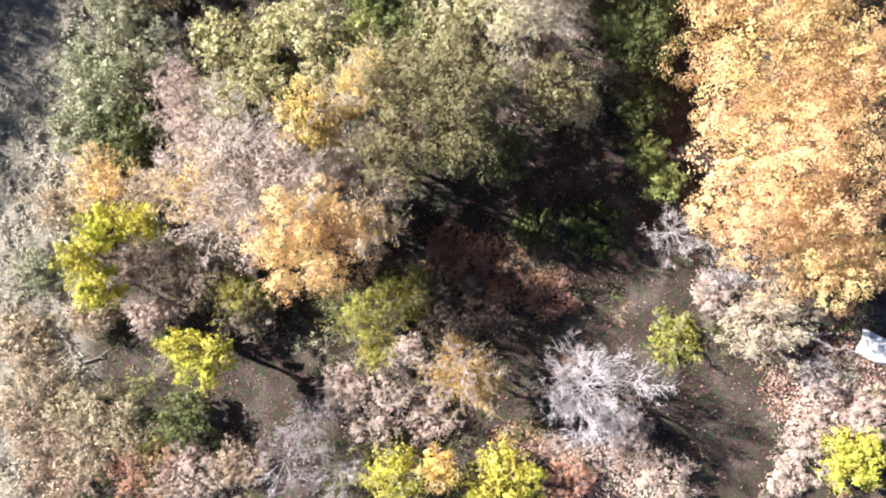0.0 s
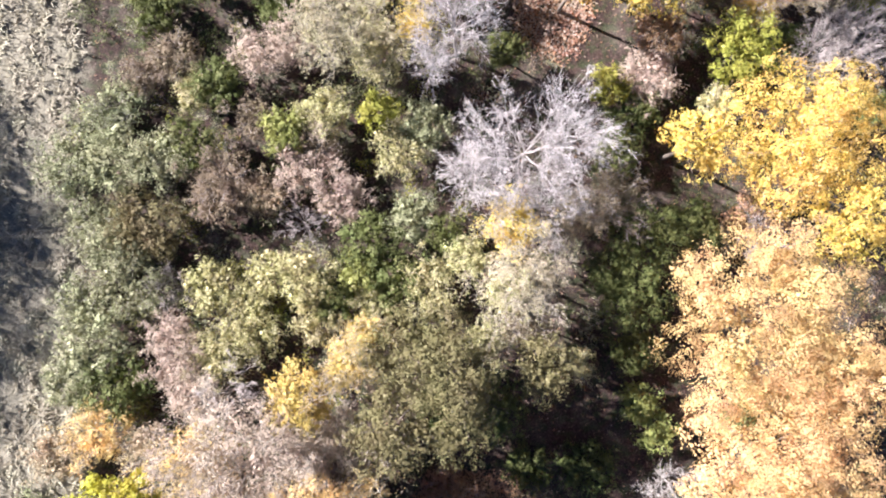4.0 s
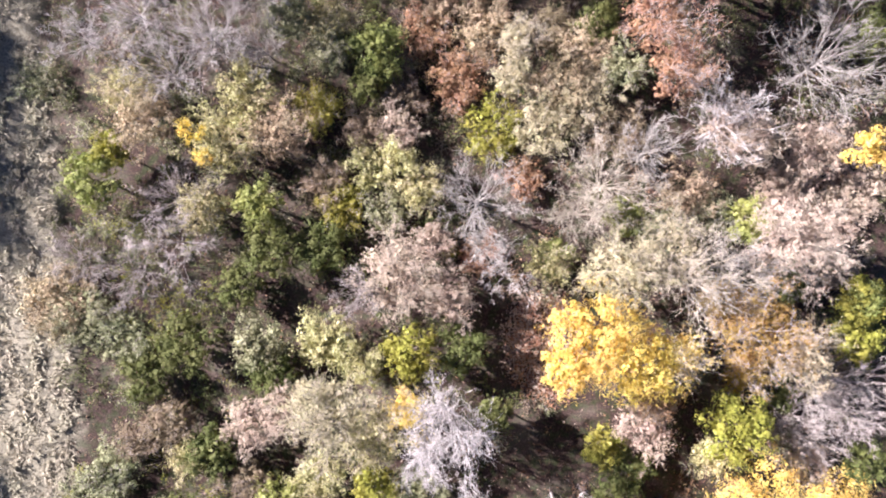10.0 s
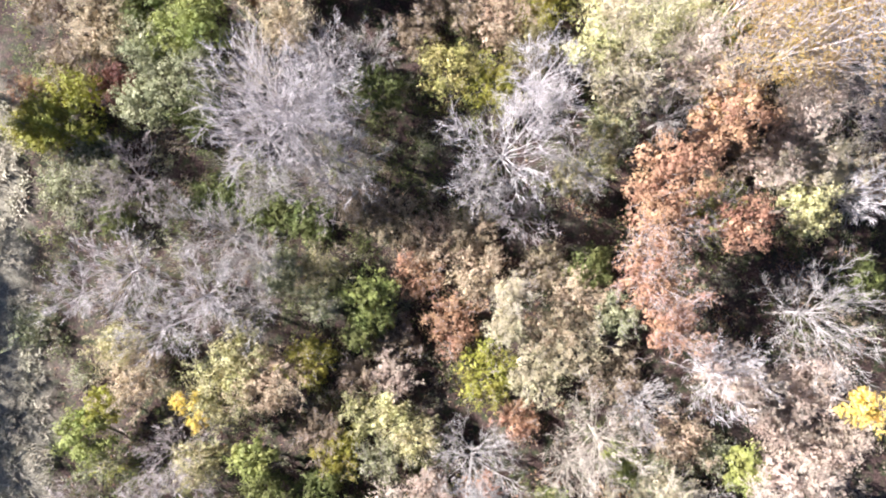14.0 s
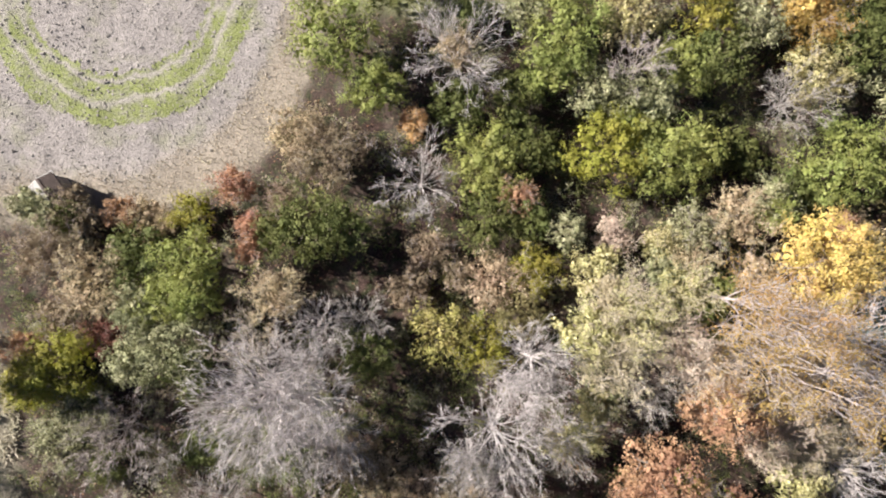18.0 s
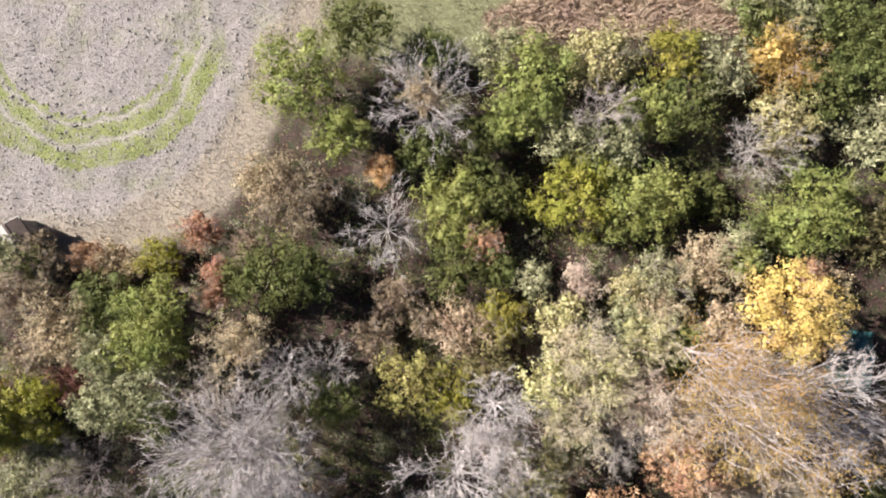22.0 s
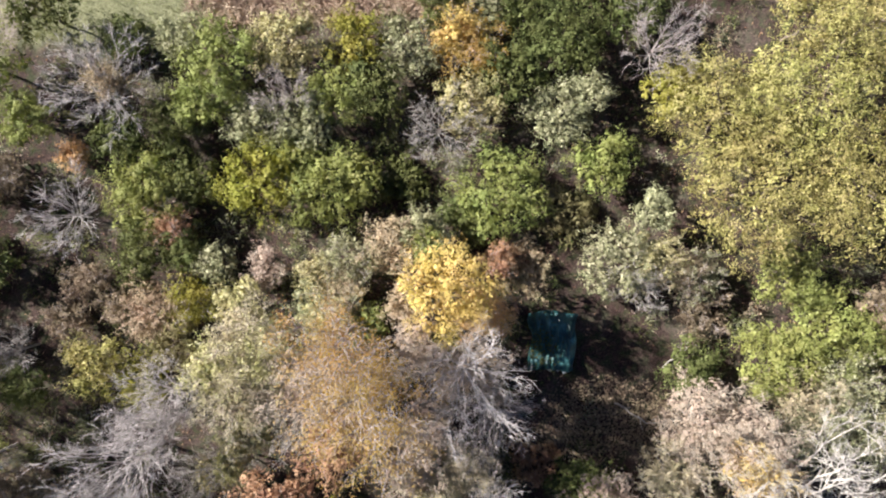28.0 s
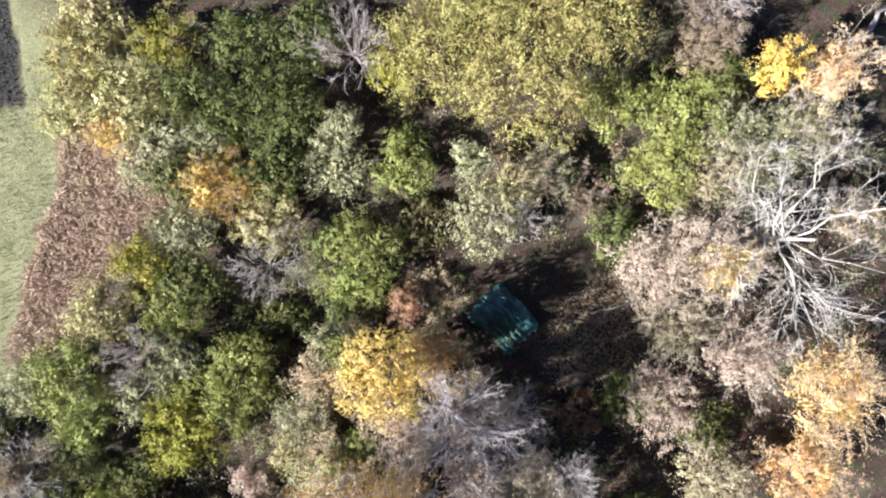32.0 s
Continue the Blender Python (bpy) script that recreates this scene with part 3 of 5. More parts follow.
plant(-3.4, -15.0, 2.5, 4.0, "f", "L")
plant(-0.3, -14.3, 1.6, 4.0, "f", "Y")
plant(3.9, -15.5, 3.1, 3.0, "d", "L")
plant(13.2, 6.3, 1.5, 3.5, "d", "B")
plant(14.3, 4.4, 1.6, 3.5, "d", "B")
plant(15.0, 1.1, 2.1, 5.0, "b", "w")
plant(18.3, -1.4, 1.8, 4.0, "b", "w")
plant(20.9, -4.4, 2.8, 3.0, "f", "K")
plant(17.9, -2.9, 1.8, 3.0, "f", "K")
plant(27.3, -13.8, 2.4, 3.0, "d", "L")
plant(24.3, -13.1, 1.9, 2.0, "f", "K")
plant(25.1, -8.1, 1.5, 1.5, "b", "w")
plant(10.2, 1.4, 2.3, 1.0, "d", "V")
plant(15.9, -6.1, 2.3, 1.2, "f", "G")
plant(6.2, 1.4, 1.9, 1.0, "d", "V")
plant(8.6, -7.9, 1.5, 1.5, "f", "R")
plant(-27.6, -10.6, 4.2, 1.2, "f", "T")
plant(-23.3, -12.3, 3.6, 1.5, "f", "T")
plant(-20.4, -15.2, 3.0, 1.2, "f", "R")
plant(-26.5, -15.6, 3.4, 1.0, "f", "T")
plant(-17.0, -15.5, 3.0, 1.5, "f", "K")
plant(-23.6, -4.4, 2.0, 2.5, "f", "T")
plant(-27.7, -1.5, 2.1, 1.0, "f", "S")
plant(-19.5, -4.4, 1.8, 3.0, "f", "K")
plant(-17.3, -11.3, 2.2, 2.5, "d", "V")
plant(-28.5, -6.1, 2.7, 1.0, "f", "T")
plant(15.0, -15.5, 2.7, 1.5, "f", "K")
plant(26.0, -10.7, 2.3, 0.8, "f", "K")
plant(29.0, -11.5, 1.9, 0.8, "f", "K")
plant(-13.8, -14.8, 2.3, 1.5, "f", "T")
plant(-12.7, -4.4, 1.8, 3.0, "f", "N")
plant(8.6, -15.9, 2.3, 1.5, "f", "R")
plant(23.6, -15.6, 1.9, 1.0, "f", "K")
plant(20.2, 5.2, 1.5, 3.0, "d", "V")
plant(-24.9, 22.0, 2.6, 2.0, "f", "S")
plant(-21.1, 22.4, 2.7, 3.0, "d", "S")
plant(-18.2, 22.3, 2.4, 3.5, "d", "S")
plant(-19.1, 17.9, 2.9, 3.5, "d", "E")
plant(-23.4, 18.4, 2.3, 2.0, "f", "S")
plant(-21.3, 16.3, 2.4, 3.0, "d", "S")
plant(-15.6, 21.3, 1.8, 3.0, "f", "N")
plant(-14.2, 19.7, 2.2, 3.5, "f", "N")
plant(-11.5, 20.1, 1.8, 3.0, "f", "T")
plant(-8.4, 22.0, 2.7, 4.0, "f", "K")
plant(-6.1, 19.7, 2.2, 3.5, "f", "K")
plant(-8.7, 17.9, 2.0, 2.5, "b", "g")
plant(-4.3, 16.7, 2.4, 4.0, "d", "V")
plant(-2.5, 14.6, 2.4, 4.0, "d", "V")
plant(-4.8, 14.9, 1.6, 4.0, "d", "B")
plant(-1.5, 18.4, 1.8, 4.0, "d", "S")
plant(0.5, 17.6, 1.5, 3.5, "d", "V")
plant(-0.5, 13.8, 2.5, 5.0, "f", "W")
plant(2.0, 15.8, 1.8, 5.0, "f", "W")
plant(4.8, 17.7, 2.0, 9.5, "f", "Y")
plant(5.3, 14.7, 3.0, 10.0, "f", "C")
plant(4.4, 13.7, 1.6, 9.0, "f", "W")
plant(9.4, 18.5, 2.1, 6.0, "f", "T")
plant(11.5, 19.5, 2.3, 6.0, "f", "N")
plant(13.6, 17.5, 3.1, 4.5, "d", "V")
plant(16.8, 17.9, 2.0, 4.0, "d", "V")
plant(12.8, 13.2, 2.7, 4.5, "d", "V")
plant(11.1, 14.7, 1.8, 4.0, "d", "V")
plant(13.3, 9.5, 2.0, 2.5, "d", "V")
plant(21.7, 18.1, 2.7, 1.0, "f", "R")
plant(-20.4, 14.1, 3.2, 2.5, "f", "S")
plant(-17.8, 14.1, 1.9, 2.0, "b", "g")
plant(-24.0, 13.0, 2.3, 1.5, "f", "S")
plant(-14.9, 13.9, 2.2, 3.0, "d", "W")
plant(-12.3, 13.1, 1.8, 3.0, "f", "W")
plant(-8.4, 14.6, 2.2, 4.0, "d", "W")
plant(-10.8, 14.8, 1.8, 3.0, "d", "W")
plant(-6.8, 13.1, 1.7, 3.0, "d", "V")
plant(-4.2, 12.9, 1.8, 3.0, "f", "W")
plant(-7.9, 11.8, 2.2, 3.0, "f", "W")
plant(-22.6, 10.1, 3.1, 4.0, "d", "S")
plant(-21.0, 7.6, 2.9, 4.0, "d", "V")
plant(-23.9, 7.7, 2.2, 3.5, "d", "S")
plant(-17.2, 10.6, 2.2, 4.0, "f", "K")
plant(-14.3, 9.7, 2.4, 4.0, "f", "W")
plant(-11.9, 10.7, 2.2, 3.0, "f", "W")
plant(-17.2, 8.6, 1.8, 4.0, "f", "K")
plant(-13.3, 7.1, 2.7, 5.0, "f", "M")
plant(-15.6, 7.0, 2.1, 5.0, "f", "K")
plant(-1.9, 10.2, 3.1, 8.5, "d", "E")
plant(0.9, 9.5, 3.2, 10.5, "d", "E")
plant(3.0, 10.4, 1.6, 6.5, "f", "W")
plant(5.8, 11.5, 2.1, 6.0, "f", "N")
plant(9.1, 9.0, 1.2, 5.0, "f", "W")
plant(0.2, 6.4, 2.1, 5.0, "d", "V")
plant(3.8, 6.2, 2.3, 5.0, "d", "V")
plant(-3.0, 7.3, 1.8, 5.0, "f", "N")
plant(-3.9, 10.2, 1.7, 6.0, "f", "T")
plant(6.6, 9.3, 2.2, 8.5, "d", "E")
plant(-8.1, 7.6, 2.4, 8.5, "d", "A")
plant(-5.3, 9.4, 2.0, 9.0, "f", "A")
plant(-4.3, 11.2, 1.4, 8.0, "f", "A")
plant(-11.0, 3.5, 5.5, 11.5, "f", "K")
plant(-7.7, 3.9, 2.5, 9.0, "f", "K")
plant(-4.6, 3.1, 2.1, 7.0, "f", "N")
plant(-25.3, 2.7, 2.2, 3.0, "f", "T")
plant(-23.0, 36.6, 2.8, 1.5, "f", "S")
plant(-20.4, 34.8, 2.3, 1.5, "f", "S")
plant(-15.6, 34.8, 2.4, 3.5, "d", "V")
plant(-10.9, 34.5, 2.2, 3.5, "d", "S")
plant(-12.2, 38.3, 1.8, 3.0, "d", "V")
plant(-6.4, 34.6, 2.2, 4.0, "d", "W")
plant(-4.3, 33.1, 2.0, 4.0, "f", "W")
plant(-18.9, 32.5, 2.0, 2.5, "d", "V")
plant(-10.3, 32.5, 2.0, 3.0, "d", "V")
plant(-4.1, 37.5, 1.8, 5.0, "b", "g")
plant(-1.3, 38.6, 3.2, 6.5, "f", "K")
plant(1.6, 37.0, 2.1, 5.0, "f", "K")
plant(-0.9, 33.7, 2.0, 5.0, "d", "G")
plant(2.3, 33.7, 2.1, 4.0, "d", "V")
plant(-5.3, 29.9, 3.2, 8.0, "f", "C")
plant(-7.3, 30.9, 1.9, 7.0, "f", "C")
plant(-3.5, 28.5, 2.4, 7.0, "f", "W")
plant(1.4, 29.7, 2.4, 12.0, "f", "M")
plant(-1.2, 30.3, 1.4, 8.0, "f", "Y")
plant(-0.1, 27.8, 1.4, 9.0, "f", "M")
plant(-9.4, 30.1, 2.1, 4.0, "f", "K")
plant(-11.6, 29.2, 2.1, 4.0, "f", "K")
plant(-17.3, 29.3, 2.1, 3.0, "f", "N")
plant(-19.4, 28.4, 1.9, 2.5, "f", "N")
plant(4.4, 29.3, 1.4, 4.0, "d", "V")
plant(10.2, 34.7, 3.2, 9.0, "d", "Y")
plant(13.1, 32.7, 2.7, 8.5, "d", "Y")
plant(15.9, 33.2, 1.5, 8.0, "f", "Y")
plant(8.5, 32.7, 1.7, 8.0, "d", "Y")
plant(14.6, 30.4, 2.1, 5.0, "f", "R")
plant(14.1, 27.9, 2.5, 4.0, "f", "K")
plant(11.2, 27.0, 1.5, 4.0, "d", "G")
plant(12.9, 25.1, 2.2, 3.0, "d", "V")
plant(11.9, 22.7, 1.8, 3.0, "d", "V")
plant(18.9, 28.4, 2.5, 7.0, "d", "G")
plant(20.3, 31.5, 1.7, 6.0, "f", "Z")
plant(18.4, 25.8, 1.4, 4.0, "f", "W")
plant(20.6, 34.4, 3.2, 9.0, "f", "Z")
plant(23.1, 32.7, 2.0, 8.0, "f", "T")
plant(23.3, 29.7, 1.5, 3.0, "d", "V")
plant(25.3, 29.8, 2.5, 5.0, "f", "M")
plant(26.9, 28.4, 2.1, 6.0, "b", "g")
plant(24.2, 27.2, 2.1, 5.0, "b", "g")
plant(25.0, 25.1, 1.8, 4.0, "f", "K")
plant(28.2, 25.2, 1.8, 4.0, "d", "V")
plant(27.5, 33.2, 1.8, 5.0, "d", "G")
plant(28.8, 35.7, 1.4, 4.0, "d", "B")
plant(-22.9, 24.6, 2.3, 1.5, "f", "S")
plant(-21.5, 26.3, 2.3, 2.0, "f", "S")
plant(-16.2, 23.4, 2.2, 3.5, "d", "V")
plant(-14.3, 27.4, 2.0, 3.5, "d", "V")
plant(-15.9, 26.9, 1.7, 3.0, "f", "W")
plant(-9.9, 24.1, 1.8, 4.0, "d", "B")
plant(-7.9, 23.0, 2.0, 3.0, "f", "N")
plant(-3.6, 25.2, 1.5, 5.0, "d", "G")
plant(-7.3, 25.5, 2.2, 4.0, "f", "W")
plant(-2.3, 23.3, 2.4, 4.0, "f", "W")
plant(-0.6, 24.3, 2.0, 4.0, "d", "S")
plant(-13.7, 21.1, 2.5, 4.0, "f", "N")
plant(-11.9, 25.1, 1.8, 3.0, "f", "N")
plant(5.4, 22.5, 4.3, 11.0, "f", "M")
plant(2.6, 20.6, 2.5, 9.0, "f", "M")
plant(8.2, 23.1, 2.0, 9.0, "f", "M")
plant(6.5, 19.2, 3.0, 9.0, "f", "M")
plant(5.6, 38.5, 2.0, 4.0, "f", "M")
plant(8.4, 39.0, 1.8, 4.0, "f", "W")
plant(4.0, 39.6, 1.9, 1.0, "f", "R")
plant(-17.7, 49.4, 2.4, 5.0, "f", "T")
plant(-18.9, 51.4, 2.1, 4.0, "f", "W")
plant(-10.5, 51.0, 2.1, 5.0, "d", "W")
plant(-12.3, 47.9, 2.8, 5.0, "f", "W")
plant(-8.9, 48.7, 2.9, 5.0, "f", "T")
plant(-13.8, 48.1, 0.8, 6.0, "d", "Y")
plant(-13.3, 46.6, 0.6, 5.0, "d", "Y")
plant(-6.5, 49.7, 2.1, 4.0, "f", "G")
plant(-21.2, 45.7, 2.2, 4.0, "d", "B")
plant(-20.1, 47.5, 1.5, 3.5, "d", "G")
plant(-15.8, 44.2, 3.1, 4.0, "b", "g")
plant(-16.1, 41.4, 3.5, 3.5, "f", "M")
plant(-14.1, 43.5, 2.0, 4.0, "f", "W")
plant(-19.2, 39.6, 3.0, 2.5, "b", "g")
plant(-23.1, 40.5, 2.3, 2.0, "b", "g")
plant(-24.9, 37.7, 3.2, 1.5, "f", "T")
plant(-10.4, 43.7, 1.7, 4.0, "d", "B")
plant(-9.8, 40.8, 2.2, 4.0, "d", "V")
plant(-6.7, 40.6, 2.2, 3.0, "d", "V")
plant(-5.1, 43.3, 2.0, 3.0, "f", "G")
plant(-6.2, 44.8, 2.0, 3.0, "f", "N")
plant(-3.1, 45.9, 2.0, 3.0, "f", "W")
plant(-1.2, 46.2, 1.4, 4.0, "d", "W")
plant(0.1, 44.5, 2.0, 4.0, "f", "W")
plant(-3.4, 48.3, 1.8, 3.0, "f", "N")
plant(-1.2, 48.1, 1.8, 3.0, "f", "K")
plant(3.9, 43.1, 3.3, 8.0, "b", "w")
plant(4.4, 40.2, 1.7, 6.0, "b", "w")
plant(12.0, 43.9, 3.8, 7.0, "b", "k")
plant(10.2, 42.2, 2.4, 6.0, "b", "k")
plant(14.8, 45.8, 2.2, 6.0, "b", "w")
plant(13.6, 41.8, 1.6, 3.0, "d", "B")
plant(8.9, 39.4, 1.4, 3.0, "d", "B")
plant(21.4, 41.1, 1.8, 4.0, "d", "B")
plant(19.7, 41.9, 1.6, 3.0, "f", "S")
plant(5.1, 47.9, 2.6, 3.0, "f", "G")
plant(8.3, 47.9, 2.4, 4.0, "f", "C")
plant(10.9, 49.8, 2.9, 4.0, "f", "C")
plant(13.6, 47.3, 2.4, 3.0, "f", "N")
plant(19.5, 47.2, 3.3, 6.0, "b", "m")
plant(22.0, 46.4, 2.1, 5.0, "f", "K")
plant(26.4, 45.6, 2.6, 3.0, "f", "K")
plant(24.9, 43.6, 1.9, 2.0, "f", "K")
plant(27.8, 41.2, 2.9, 1.2, "f", "K")
plant(30.3, 42.8, 2.3, 1.2, "f", "K")
plant(28.1, 38.1, 2.3, 1.0, "f", "K")
plant(17.5, 43.1, 2.4, 4.0, "f", "T")
plant(15.4, 39.4, 3.0, 7.0, "f", "C")
plant(12.2, 38.2, 2.9, 8.0, "f", "C")
plant(16.7, 37.9, 3.1, 9.0, "b", "k")
plant(19.8, 38.2, 2.6, 7.0, "b", "w")
plant(15.6, 40.7, 2.0, 5.0, "f", "S")
plant(19.0, 36.0, 2.1, 6.0, "f", "Z")
plant(28.0, 45.3, 1.4, 7.0, "d", "Y")
plant(-2.2, 42.9, 1.8, 3.0, "f", "S")
plant(0.7, 40.6, 1.7, 3.0, "f", "K")
plant(7.2, 44.7, 1.7, 2.0, "f", "R")
plant(24.1, 37.7, 1.8, 4.0, "b", "w")
plant(-25.6, 52.8, 1.9, 1.0, "f", "S")
plant(-21.5, 67.2, 3.1, 4.0, "d", "G")
plant(-23.6, 66.1, 2.2, 3.5, "f", "W")
plant(-20.5, 63.8, 2.8, 2.5, "f", "S")
plant(-17.4, 62.5, 3.2, 3.0, "b", "g")
plant(-19.5, 61.3, 2.6, 2.5, "b", "g")
plant(-15.3, 60.5, 1.8, 3.0, "b", "w")
plant(-22.4, 61.9, 2.3, 2.0, "f", "S")
plant(-19.1, 59.8, 1.5, 2.0, "d", "V")
plant(-6.6, 65.6, 4.4, 11.5, "b", "m")
plant(-7.9, 64.0, 3.4, 10.0, "b", "m")
plant(-4.5, 64.9, 2.7, 10.0, "f", "M")
plant(-3.1, 62.6, 3.4, 8.0, "b", "m")
plant(-8.0, 61.1, 2.2, 6.0, "b", "w")
plant(-4.5, 61.0, 2.4, 7.0, "b", "g")
plant(6.8, 62.3, 3.9, 10.0, "b", "m")
plant(9.0, 64.4, 2.3, 9.0, "f", "M")
plant(5.2, 60.4, 2.0, 8.0, "b", "w")
plant(11.6, 61.6, 2.4, 7.0, "b", "w")
plant(8.0, 58.2, 2.1, 5.0, "b", "g")
plant(11.2, 60.7, 1.4, 4.0, "d", "W")
plant(12.8, 61.3, 1.4, 5.0, "d", "W")
plant(20.1, 63.4, 2.4, 10.0, "d", "R")
plant(15.9, 59.8, 2.8, 10.5, "d", "R")
plant(16.0, 57.1, 2.5, 9.5, "f", "R")
plant(20.4, 57.0, 2.0, 9.0, "d", "R")
plant(15.5, 53.9, 2.6, 8.0, "f", "R")
plant(16.8, 51.0, 2.3, 7.0, "f", "R")
plant(18.9, 58.1, 1.4, 8.0, "f", "G")
plant(24.1, 60.9, 2.4, 7.0, "f", "K")
plant(25.3, 57.7, 1.9, 7.0, "d", "W")
plant(27.5, 60.7, 2.1, 7.0, "f", "C")
plant(28.7, 58.5, 2.1, 7.0, "b", "m")
plant(25.9, 50.8, 4.4, 7.0, "b", "w")
plant(29.6, 52.9, 2.0, 4.0, "d", "V")
plant(-10.8, 58.1, 2.7, 8.0, "b", "w")
plant(-9.0, 56.5, 2.1, 8.0, "b", "w")
plant(-17.7, 56.2, 3.5, 6.0, "b", "m")
plant(-21.5, 54.9, 2.2, 4.0, "b", "m")
plant(-13.0, 54.5, 3.1, 7.0, "b", "m")
plant(-9.5, 53.6, 2.2, 6.0, "b", "w")
plant(-15.8, 52.5, 3.1, 5.0, "b", "m")
plant(-8.0, 55.7, 1.8, 4.0, "d", "S")
plant(-5.5, 55.5, 2.1, 4.0, "f", "W")
plant(-2.4, 53.5, 2.3, 3.5, "d", "B")
plant(-2.9, 51.6, 1.8, 3.0, "d", "V")
plant(-5.6, 53.4, 1.8, 4.0, "f", "S")
plant(-2.4, 59.7, 2.2, 3.0, "f", "N")
plant(-0.3, 58.5, 2.4, 2.5, "f", "T")
plant(2.0, 57.2, 2.4, 2.5, "f", "T")
plant(4.5, 57.5, 2.2, 2.5, "f", "T")
plant(1.0, 55.0, 2.3, 2.0, "f", "R")
plant(5.0, 54.9, 2.5, 3.0, "f", "T")
plant(3.0, 51.6, 2.5, 2.5, "f", "R")
plant(6.9, 53.4, 1.4, 6.0, "f", "C")
plant(6.5, 51.3, 1.5, 5.0, "f", "C")
plant(11.4, 52.7, 2.4, 4.0, "f", "T")
plant(9.6, 54.9, 2.2, 2.0, "f", "N")
plant(12.4, 54.8, 1.7, 3.0, "d", "V")
plant(13.7, 51.7, 1.8, 4.0, "f", "S")
plant(9.5, 50.5, 2.1, 4.0, "f", "T")
plant(-0.8, 50.6, 2.1, 2.0, "f", "N")
plant(20.9, 47.4, 2.5, 4.0, "f", "K")
plant(-20.6, 75.9, 2.8, 4.0, "f", "N")
plant(-22.5, 74.4, 2.2, 4.0, "f", "N")
plant(-18.5, 72.4, 2.8, 5.0, "f", "T")
plant(-21.1, 70.5, 2.2, 3.5, "f", "N")
plant(-18.6, 68.8, 1.7, 3.0, "f", "D")
plant(-23.8, 68.4, 1.4, 4.0, "f", "R")
plant(-23.2, 66.0, 2.1, 4.0, "d", "G")
plant(-17.3, 77.0, 1.5, 2.0, "f", "R")
plant(-15.4, 76.5, 1.9, 2.0, "f", "T")
plant(-12.6, 76.7, 1.9, 2.5, "f", "G")
plant(-9.3, 78.4, 1.6, 3.5, "f", "R")
plant(-8.2, 75.7, 1.2, 4.0, "f", "R")
plant(-8.5, 74.1, 1.1, 4.0, "f", "R")
plant(-15.9, 73.9, 2.4, 4.0, "d", "V")
plant(-11.7, 73.3, 2.5, 6.0, "d", "B")
plant(-13.9, 70.9, 2.1, 5.0, "d", "B")
plant(-15.4, 70.6, 2.0, 5.0, "d", "S")
plant(-11.8, 71.3, 2.1, 5.0, "d", "B")
plant(-13.3, 68.6, 3.0, 5.0, "d", "S")
plant(-16.3, 67.2, 2.1, 4.0, "d", "S")
plant(-12.7, 66.5, 2.1, 4.0, "d", "V")
plant(-6.5, 71.3, 2.3, 6.5, "f", "T")
plant(-6.0, 77.0, 1.7, 4.0, "f", "N")
plant(-4.4, 75.4, 2.7, 5.5, "d", "V")
plant(-2.3, 75.2, 2.1, 5.0, "d", "V")
plant(-6.8, 75.3, 1.7, 4.0, "d", "V")
plant(3.2, 73.4, 1.9, 3.5, "f", "N")
plant(1.7, 71.0, 1.8, 3.0, "f", "N")
plant(5.1, 71.8, 1.4, 3.0, "f", "N")
plant(7.5, 71.3, 2.5, 4.0, "f", "T")
plant(10.1, 71.9, 2.0, 4.0, "f", "G")
plant(3.7, 68.2, 2.4, 4.0, "d", "H")
plant(6.6, 67.0, 2.4, 4.0, "f", "G")
plant(9.2, 69.1, 2.0, 4.0, "d", "E")
plant(2.8, 77.9, 2.9, 5.0, "b", "m")
plant(7.5, 78.2, 2.4, 4.0, "d", "B")
plant(7.3, 75.3, 2.4, 4.0, "d", "V")
plant(9.2, 76.8, 1.4, 4.5, "f", "R")
plant(9.9, 75.4, 1.7, 4.0, "d", "V")
plant(-1.2, 69.4, 2.1, 5.0, "b", "w")
plant(-3.9, 68.9, 2.4, 6.0, "b", "m")
plant(-8.5, 68.4, 2.4, 6.0, "b", "k")
plant(-1.0, 67.0, 2.1, 4.0, "d", "V")
plant(8.9, 66.3, 3.0, 9.0, "b", "m")
plant(-5.1, 66.5, 2.7, 8.0, "f", "M")
plant(12.3, 74.3, 1.4, 4.5, "d", "S")
plant(13.9, 71.7, 2.0, 5.0, "d", "W")
plant(12.8, 68.1, 2.2, 8.0, "d", "W")
plant(14.4, 70.0, 2.2, 9.0, "f", "C")
plant(15.7, 68.8, 2.8, 10.0, "f", "W")
plant(14.1, 66.5, 2.8, 9.5, "f", "C")
plant(20.0, 66.4, 2.0, 4.0, "d", "B")
plant(18.4, 71.2, 1.7, 4.0, "d", "S")
plant(15.3, 73.9, 1.7, 4.0, "f", "K")
plant(20.7, 74.0, 2.4, 4.0, "f", "S")
plant(18.5, 73.3, 1.7, 4.0, "f", "W")
plant(23.5, 74.9, 2.4, 4.5, "f", "T")
plant(25.8, 74.8, 1.4, 4.0, "d", "B")
plant(20.2, 70.4, 2.0, 4.0, "f", "S")
plant(13.5, 63.2, 1.5, 5.0, "d", "W")
plant(17.3, 64.0, 2.1, 7.0, "b", "w")
plant(18.6, 66.6, 2.6, 11.0, "f", "K")
plant(27.7, 66.9, 3.4, 12.5, "b", "m")
plant(29.0, 64.2, 2.6, 9.0, "b", "g")
plant(40.6, 73.0, 2.2, 4.0, "f", "W")
plant(42.6, 72.2, 2.0, 3.5, "f", "N")
plant(24.2, 70.9, 1.8, 5.0, "f", "T")
plant(28.8, 70.4, 1.9, 5.0, "f", "O")
plant(30.6, 73.6, 1.6, 3.0, "f", "R")
